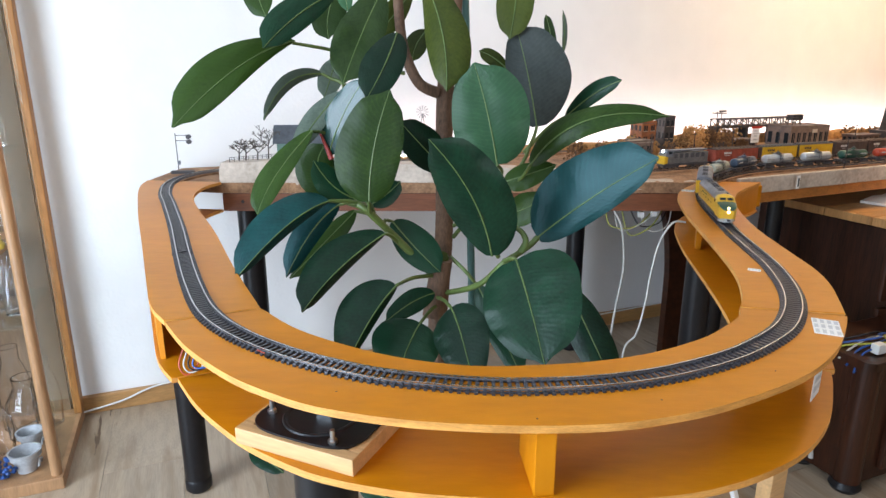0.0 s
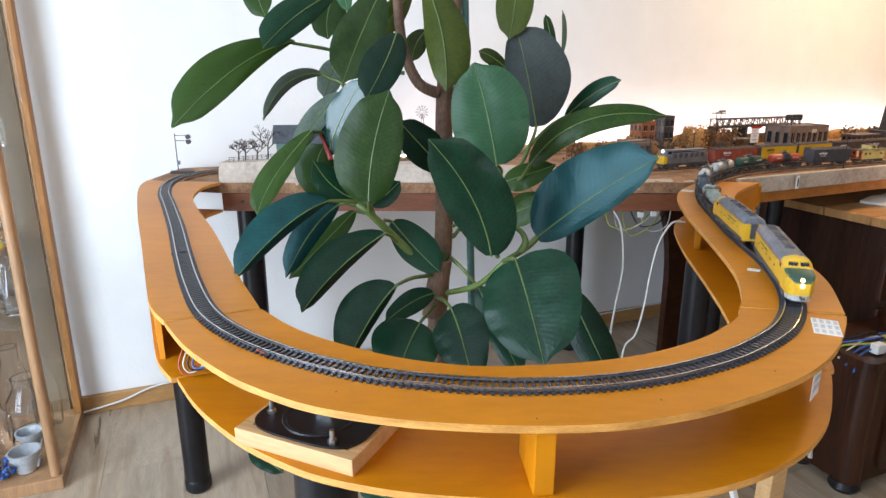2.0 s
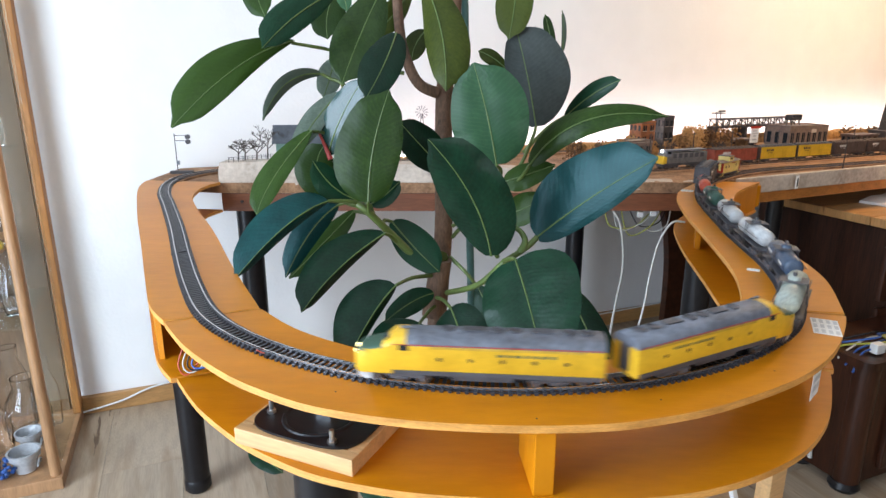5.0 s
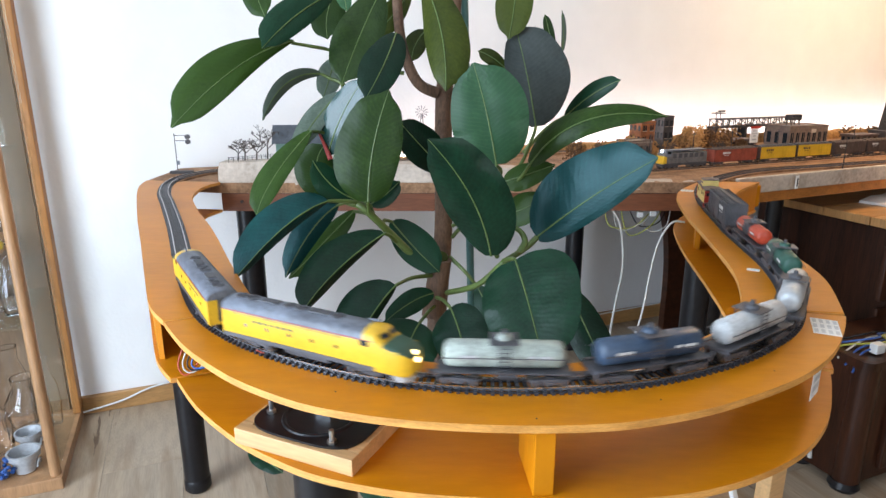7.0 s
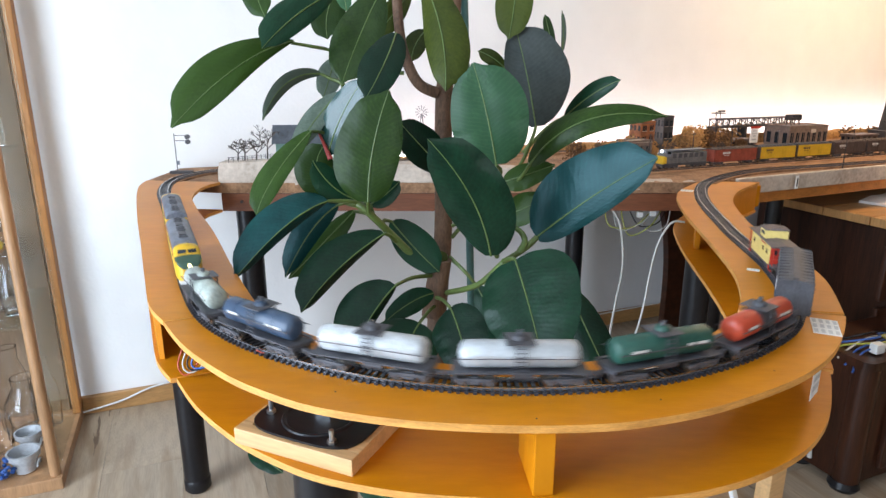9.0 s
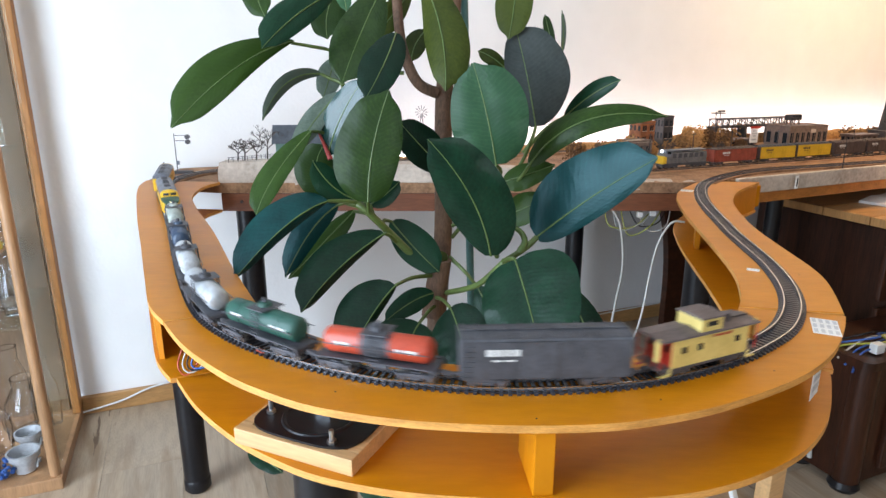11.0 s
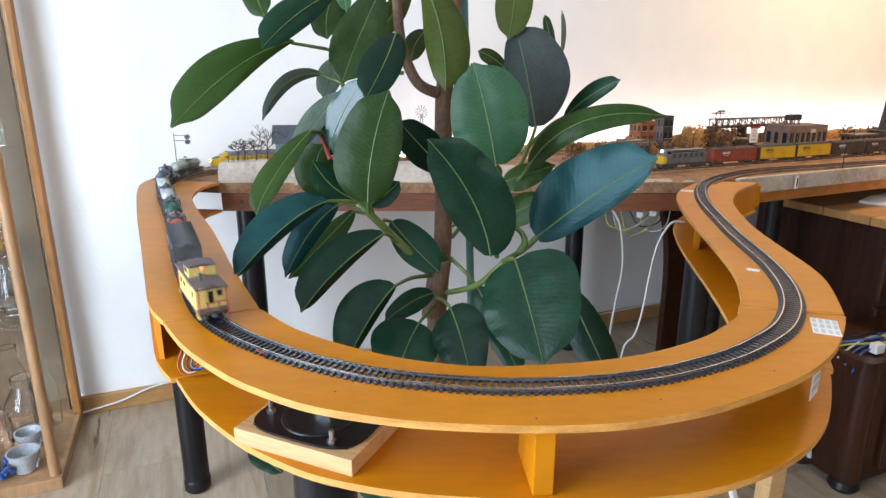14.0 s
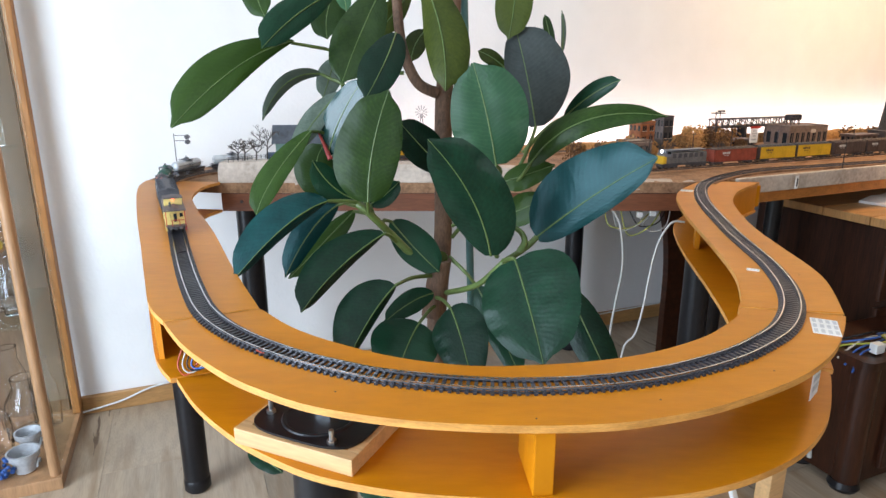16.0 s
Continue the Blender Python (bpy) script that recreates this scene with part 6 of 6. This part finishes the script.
# dark panel with a curved edge under the layout
arch = thing("curved_panel", "dark brown panel with a curved edge", "chair", ROOM @ pose(0.50, -0.42, 0, 90, 0, 0))
curve = [(0.30, 0.0), (0.30, 0.64), (-0.06, 0.64)] + [(0.12 - 0.20 * math.cos(a) + 0.02, 0.20 + 0.42 * math.sin(a)) for a in (math.pi * (0.5 - k / 20) for k in range(1, 1))] + \
        [(0.00 + 0.115 * math.sin(a), 0.30 + 0.335 * math.cos(a)) for a in (math.pi * k / 24 for k in range(1, 13))] + [(0.115, 0.0)]
part("panel", prism(B(), curve, -0.012, 0.012), "dark_wood", arch)

# writing desk and low cabinet
desk = thing("writing_desk", "dark walnut desk with worn pale wooden top", "desk", ROOM @ pose(0.85, -0.975, 0))
part("carcass", box(B(), 0.605, 0.30, 0.285, 0.99, 0.47, 0.57, 0.006), "dark_wood", desk)
for k in range(4):
    part("top_board", box(B(), 0.615, 0.062 + 0.142 * k, 0.588, 1.09, 0.139, 0.024, 0.002), "desk_top", desk)
part("edge_band", box(B(), 0.615, -0.014, 0.586, 1.09, 0.012, 0.026, 0.003), "desk_top", desk)
for k in range(3):
    d = part("drawer_front", box(B(), 0.20, 0.058, 0.12 + 0.17 * k, 0.32, 0.016, 0.15, 0.005), "dark_wood", desk)
    part("knob", rod(B(), (0.20, 0.050, 0.12 + 0.17 * k), (0.20, 0.030, 0.12 + 0.17 * k), 0.010, 0.014, 14), "dark_wood", d)
book = thing("open_book", "open white booklet lying on the desk", "book", ROOM @ pose(1.22, -0.76, 0.600, 0, 0, 12))
for e in (-1, 1):
    part("page_block", loft(B(), [[(e * x, y, 0.001), (e * x, y, z)] for x, y, z in ()] or [[(e * 0.002, -0.09, 0.001), (e * 0.002, 0.09, 0.001), (e * 0.002, 0.09, 0.012), (e * 0.002, -0.09, 0.012)],
                                                                                     [(e * 0.06, -0.09, 0.001), (e * 0.06, 0.09, 0.001), (e * 0.06, 0.09, 0.016), (e * 0.06, -0.09, 0.016)],
                                                                                     [(e * 0.135, -0.09, 0.001), (e * 0.135, 0.09, 0.001), (e * 0.135, 0.09, 0.008), (e * 0.135, -0.09, 0.008)]]), "paper", book)
low = thing("low_cabinet", "low dark walnut cabinet with rounded corner and bun foot", "cabinet", ROOM @ pose(0.598, -1.115, 0))
corner = [(0.9, 0.19), (0, 0.19), (0, 0.022)] + [(0.022 - 0.022 * math.cos(a), 0.022 - 0.022 * math.sin(a)) for a in (math.pi / 2 * k / 8 for k in range(1, 9))] + [(0.9, 0)]
smooth(part("carcass", prism(B(), corner, 0.024, 0.325), "dark_wood", low), 30)
part("top", prism(B(), [(x * 1.0 - (0.008 if x < 0.5 else 0), y - (0.008 if y < 0.1 else 0)) for x, y in corner], 0.325, 0.345), "dark_wood", low)
smooth(part("corner_pillar", rod(B(), (0.022, 0.020, 0.024), (0.022, 0.020, 0.3245), 0.029, seg=28), "dark_wood", low, "round turned walnut corner pillar"), 40)
for x, y in ((0.022, 0.022), (0.03, 0.15), (0.8, 0.03)):
    smooth(part("bun_foot", lathe(B(), [(0.030, 0), (0.036, 0.010), (0.032, 0.025)], 20, pose(x, y, 0)), "black", low))
part("door", box(B(), 0.30, -0.006, 0.178, 0.42, 0.014, 0.25, 0.004), "dark_wood", low)
for k, c in enumerate(("blue", "blue", "cable_grey", "yellow_wire", "blue", "black")):
    cable("loose tangled cable lying on the cabinet", [tuple((ROOM @ pose(0.598, -1.115, 0)) @ Vector(q)) for q in ((-0.01, 0.03 + 0.02 * k, 0.31 + 0.01 * k), (0.03, 0.04 + 0.015 * k, 0.350), (0.09, 0.03 + 0.02 * (k % 3), 0.358 + 0.004 * k), (0.18, 0.06 + 0.01 * k, 0.35), (0.30, 0.04, 0.348))], 0.0026, c, "loose_cable")
tagged(part("connector_plug", box(B(), 0, 0, 0, 0.03, 0.02, 0.024, 0.003, ROOM @ pose(0.66, -1.085, 0.360)), "white_plastic", None), "white connector plug on a cable", "plug")
cable("white cable hanging in front of the desk", [tuple(ROOM @ Vector(q)) for q in ((1.0, -1.0, 0.50), (0.95, -1.005, 0.52), (0.93, -1.008, 0.47), (0.915, -1.010, 0.425), (0.93, -1.01, 0.40))], 0.0045, "white_plastic")
cable("grey webbing strap hanging to the floor", [tuple(ROOM @ Vector(q)) for q in ((0.60, -1.00, 0.30), (0.598, -1.00, 0.20), (0.592, -1.01, 0.10), (0.588, -1.02, 0.045))], 0.006, "cable_grey", "strap")

# ---- glass display cabinet ----
vit = thing("display_cabinet", "glass display cabinet with light oak frame", "display cabinet", ROOM @ pose(-1.15, -0.39, 0))
WID, DEP, HGT = 0.80, 0.365, 1.90
part("base", box(B(), -WID / 2, DEP / 2, 0.016, WID, DEP, 0.032, 0.003), "oak", vit)
part("top", box(B(), -WID / 2, DEP / 2, HGT + 0.02, WID, DEP, 0.04, 0.003), "oak", vit)
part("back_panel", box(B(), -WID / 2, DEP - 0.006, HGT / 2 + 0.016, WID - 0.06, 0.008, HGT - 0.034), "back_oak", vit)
for x in (-0.016, -WID + 0.026):
    smooth(part("post", rod(B(), (x, 0.022, 0.032), (x, 0.022, HGT), 0.0125, seg=20), "oak", vit, "round light oak corner post"))
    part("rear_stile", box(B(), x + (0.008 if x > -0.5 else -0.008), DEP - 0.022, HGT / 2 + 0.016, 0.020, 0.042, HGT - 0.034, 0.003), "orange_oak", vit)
for x in (-0.012, -WID + 0.012):
    pane = part("glass_pane", box(B(), x, DEP / 2 - 0.003, HGT / 2 + 0.016, 0.004, DEP - 0.085, HGT - 0.04), "pane", vit)
    pane.visible_shadow = False
for z in (0.415, 0.80, 1.20):
    s = part("glass_shelf", box(B(), -WID / 2, DEP / 2, z, WID - 0.07, DEP - 0.06, 0.006), "pane", vit)
    s.visible_shadow = False
part("wood_shelf", box(B(), -WID / 2 - 0.02, DEP / 2 + 0.02, 0.565, WID - 0.12, DEP - 0.10, 0.018, 0.002), "oak", vit)


def pottery(lx, ly, s, label):
    t = thing("flower_pot", label, "flower pot", ROOM @ pose(lx, ly, 0.032))
    smooth(part("bowl", lathe(B(), [(0.020 * s, 0), (0.024 * s, 0.002), (0.031 * s, 0.040 * s), (0.038 * s, 0.043 * s), (0.040 * s, 0.060 * s), (0.035 * s, 0.060 * s), (0.030 * s, 0.030 * s), (0.004, 0.028 * s)], 28), "porcelain", t), 40)
    smooth(part("relief", tube(B(), [(0.029 * s, -0.012, 0.012 * s), (0.033 * s, -0.006, 0.03 * s), (0.034 * s, 0.006, 0.026 * s), (0.030 * s, 0.014, 0.01 * s)], 0.0025, 0.0025, 6, 5), "porcelain", t))
    return t


def glass_jar(lx, ly, z, r, h, label):
    t = thing("glass_jar", label, "glass jar", ROOM @ pose(lx, ly, z))
    ob = smooth(part("jar", lathe(B(), [(r * 0.5, 0), (r * 0.9, 0.004), (r, h * 0.35), (r * 0.92, h * 0.6), (r * 0.5, h * 0.85), (r * 0.55, h), (r * 0.48, h), (r * 0.44, h * 0.85), (r * 0.86, h * 0.6), (r * 0.94, h * 0.35), (r * 0.8, 0.01), (r * 0.1, 0.009)], 28), "glass", t), 50)
    ob.visible_shadow = False
    return t


pottery(-1.235, -0.325, 0.92, "small grey glazed pot with leaf relief")
pottery(-1.245, -0.215, 0.82, "small grey glazed pot with leaf relief")
pottery(-1.33, -0.30, 0.85, "small grey glazed pot with leaf relief")
glass_jar(-1.255, -0.14, 0.032, 0.055, 0.17, "clear glass jar with narrow neck")
glass_jar(-1.33, -0.20, 0.032, 0.050, 0.15, "clear glass jar with narrow neck")
glass_jar(-1.24, -0.22, 0.418, 0.035, 0.10, "small clear glass carafe")
glass_jar(-1.30, -0.25, 0.418, 0.040, 0.09, "small clear glass bowl")
glass_jar(-1.25, -0.13, 0.418, 0.030, 0.11, "small clear glass vase")
for lx, ly, z, rr, h, label in ((-1.21, -0.27, 0.418, 0.022, 0.12, "slender vase of clear cut glass"), (-1.29, -0.16, 0.418, 0.030, 0.13, "clear glass decanter on shelf"),
                                (-1.22, -0.10, 0.032, 0.036, 0.20, "tall clear glass bottle"), (-1.29, -0.09, 0.032, 0.042, 0.24, "tall clear glass bottle"),
                                (-1.25, -0.30, 0.577, 0.024, 0.09, "small clear glass bottle"), (-1.22, -0.20, 0.577, 0.022, 0.10, "small clear glass bottle"),
                                (-1.30, -0.19, 0.577, 0.030, 0.12, "clear glass jar with narrow neck"), (-1.21, -0.16, 0.806, 0.022, 0.12, "slender vase of clear cut glass"),
                                (-1.24, -0.25, 0.806, 0.026, 0.10, "small clear glass carafe")):
    glass_jar(lx, ly, z, rr, h, label)
duck = thing("yellow_ornament", "small glazed yellow ornament on a glass shelf", "ornament", ROOM @ pose(-1.228, -0.245, 0.576))
smooth(part("figure", lathe(B(), [(0.004, 0), (0.013, 0.002), (0.016, 0.014), (0.009, 0.024), (0.010, 0.032), (0.004, 0.038)], 20), "amber", duck), 60)
ornament = thing("blue_ornament", "bumpy blue ornament standing in the cabinet", "ornament", ROOM @ pose(-1.275, -0.345, 0.032))
bm = B()
for k in range(40):
    a, b = rnd.uniform(0, 6.28), rnd.uniform(-1, 1)
    c = math.sqrt(1 - b * b)
    bmesh.ops.create_icosphere(bm, subdivisions=1, radius=0.006, matrix=Matrix.Translation((0.022 * c * math.cos(a), 0.022 * c * math.sin(a), 0.028 + 0.022 * b)))
part("beads", bm, "blue", ornament)

# unseen lamp over the layout, above the picture, added to warm the right side
lamp = thing("added_warm_lamp", "unseen warm lamp with white shade added over the layout", "lamp", ROOM @ pose(1.7, -0.75, 2.0))
smooth(part("shade", lathe(B(), [(0.03, 0.14), (0.17, 0.0), (0.165, 0.0), (0.028, 0.135)], 32), "white_plastic", lamp))
smooth(part("bulb", lathe(B(), [(0.012, 0.10), (0.03, 0.05), (0.022, 0.018), (0.004, 0.012)], 20), "lamp_warm", lamp, "glowing warm bulb"))
part("cord", rod(B(), (0, 0, 0.13), (0, 0, 0.54), 0.003, seg=8), "white_plastic", lamp)
area_lamp("added_warm_light", ROOM @ pose(1.7, -0.75, 1.99), 0.25, 0.25, 21, (1.0, 0.68, 0.38))

# ---- floor planks ----
plank_me = None
for i in range(30):
    for j in range(5):
        y = -4.75 + (i * 0.37 % 1.2) + j * 1.2
        lo_y, hi_y = max(-4.19, y - 0.5995), min(-0.002, y + 0.5995)
        if hi_y - lo_y < 0.05:
            continue
        if plank_me is None:
            ob = part("plank", box(B(), 0, 0, 0, 0.1892, 1, 0.009, 0.0), "plank", floor)
            plank_me = ob.data
        else:
            ob = new("plank", plank_me)
            ob.parent = floor
        ob.matrix_basis = Matrix.LocRotScale((-2.4 + 0.095 + i * 0.19, (lo_y + hi_y) / 2, -0.0045), None, (1, hi_y - lo_y, 1))


# ---- what moves ----
def motions():
    times = [k * 0.2 for k in range(81)]
    nose = np.interp(times, [a for a, b in NOSE], [b for a, b in NOSE])
    soft = [nose[max(0, k - 1):k + 2].mean() if 0 < k < 80 else nose[k] for k in range(81)]
    back = 0.0
    for ob, bogies, half, length, facing in TRAIN:
        rows, turns = [], ([], [])
        for t, s in zip(times, soft):
            c = drawn_out(s - back - length / 2)
            (p, dp), (q, dq) = on_line(c + half), on_line(c - half)
            a = math.atan2(p.y - q.y, p.x - q.x)
            rows.append((t, pose((p.x + q.x) / 2, (p.y + q.y) / 2, RAIL, 0, 0, math.degrees(a) + (180 if facing < 0 else 0))))
            for k, d in enumerate((dp, dq)):
                swing = (math.degrees(math.atan2(d.y, d.x) - a) + 180) % 360 - 180
                turns[k].append((t, pose(half if k == 0 else -half, 0, 0, 0, 0, swing)))
        walk(ob, rows)
        pair = bogies if facing > 0 else bogies[::-1]
        for k in range(2):
            sign = 1 if facing > 0 else -1
            walk(pair[k], [(t, pose(sign * m.translation.x, 0, 0, 0, 0, math.degrees(m.to_euler().z))) for t, m in turns[k]])
        back += length


motions()
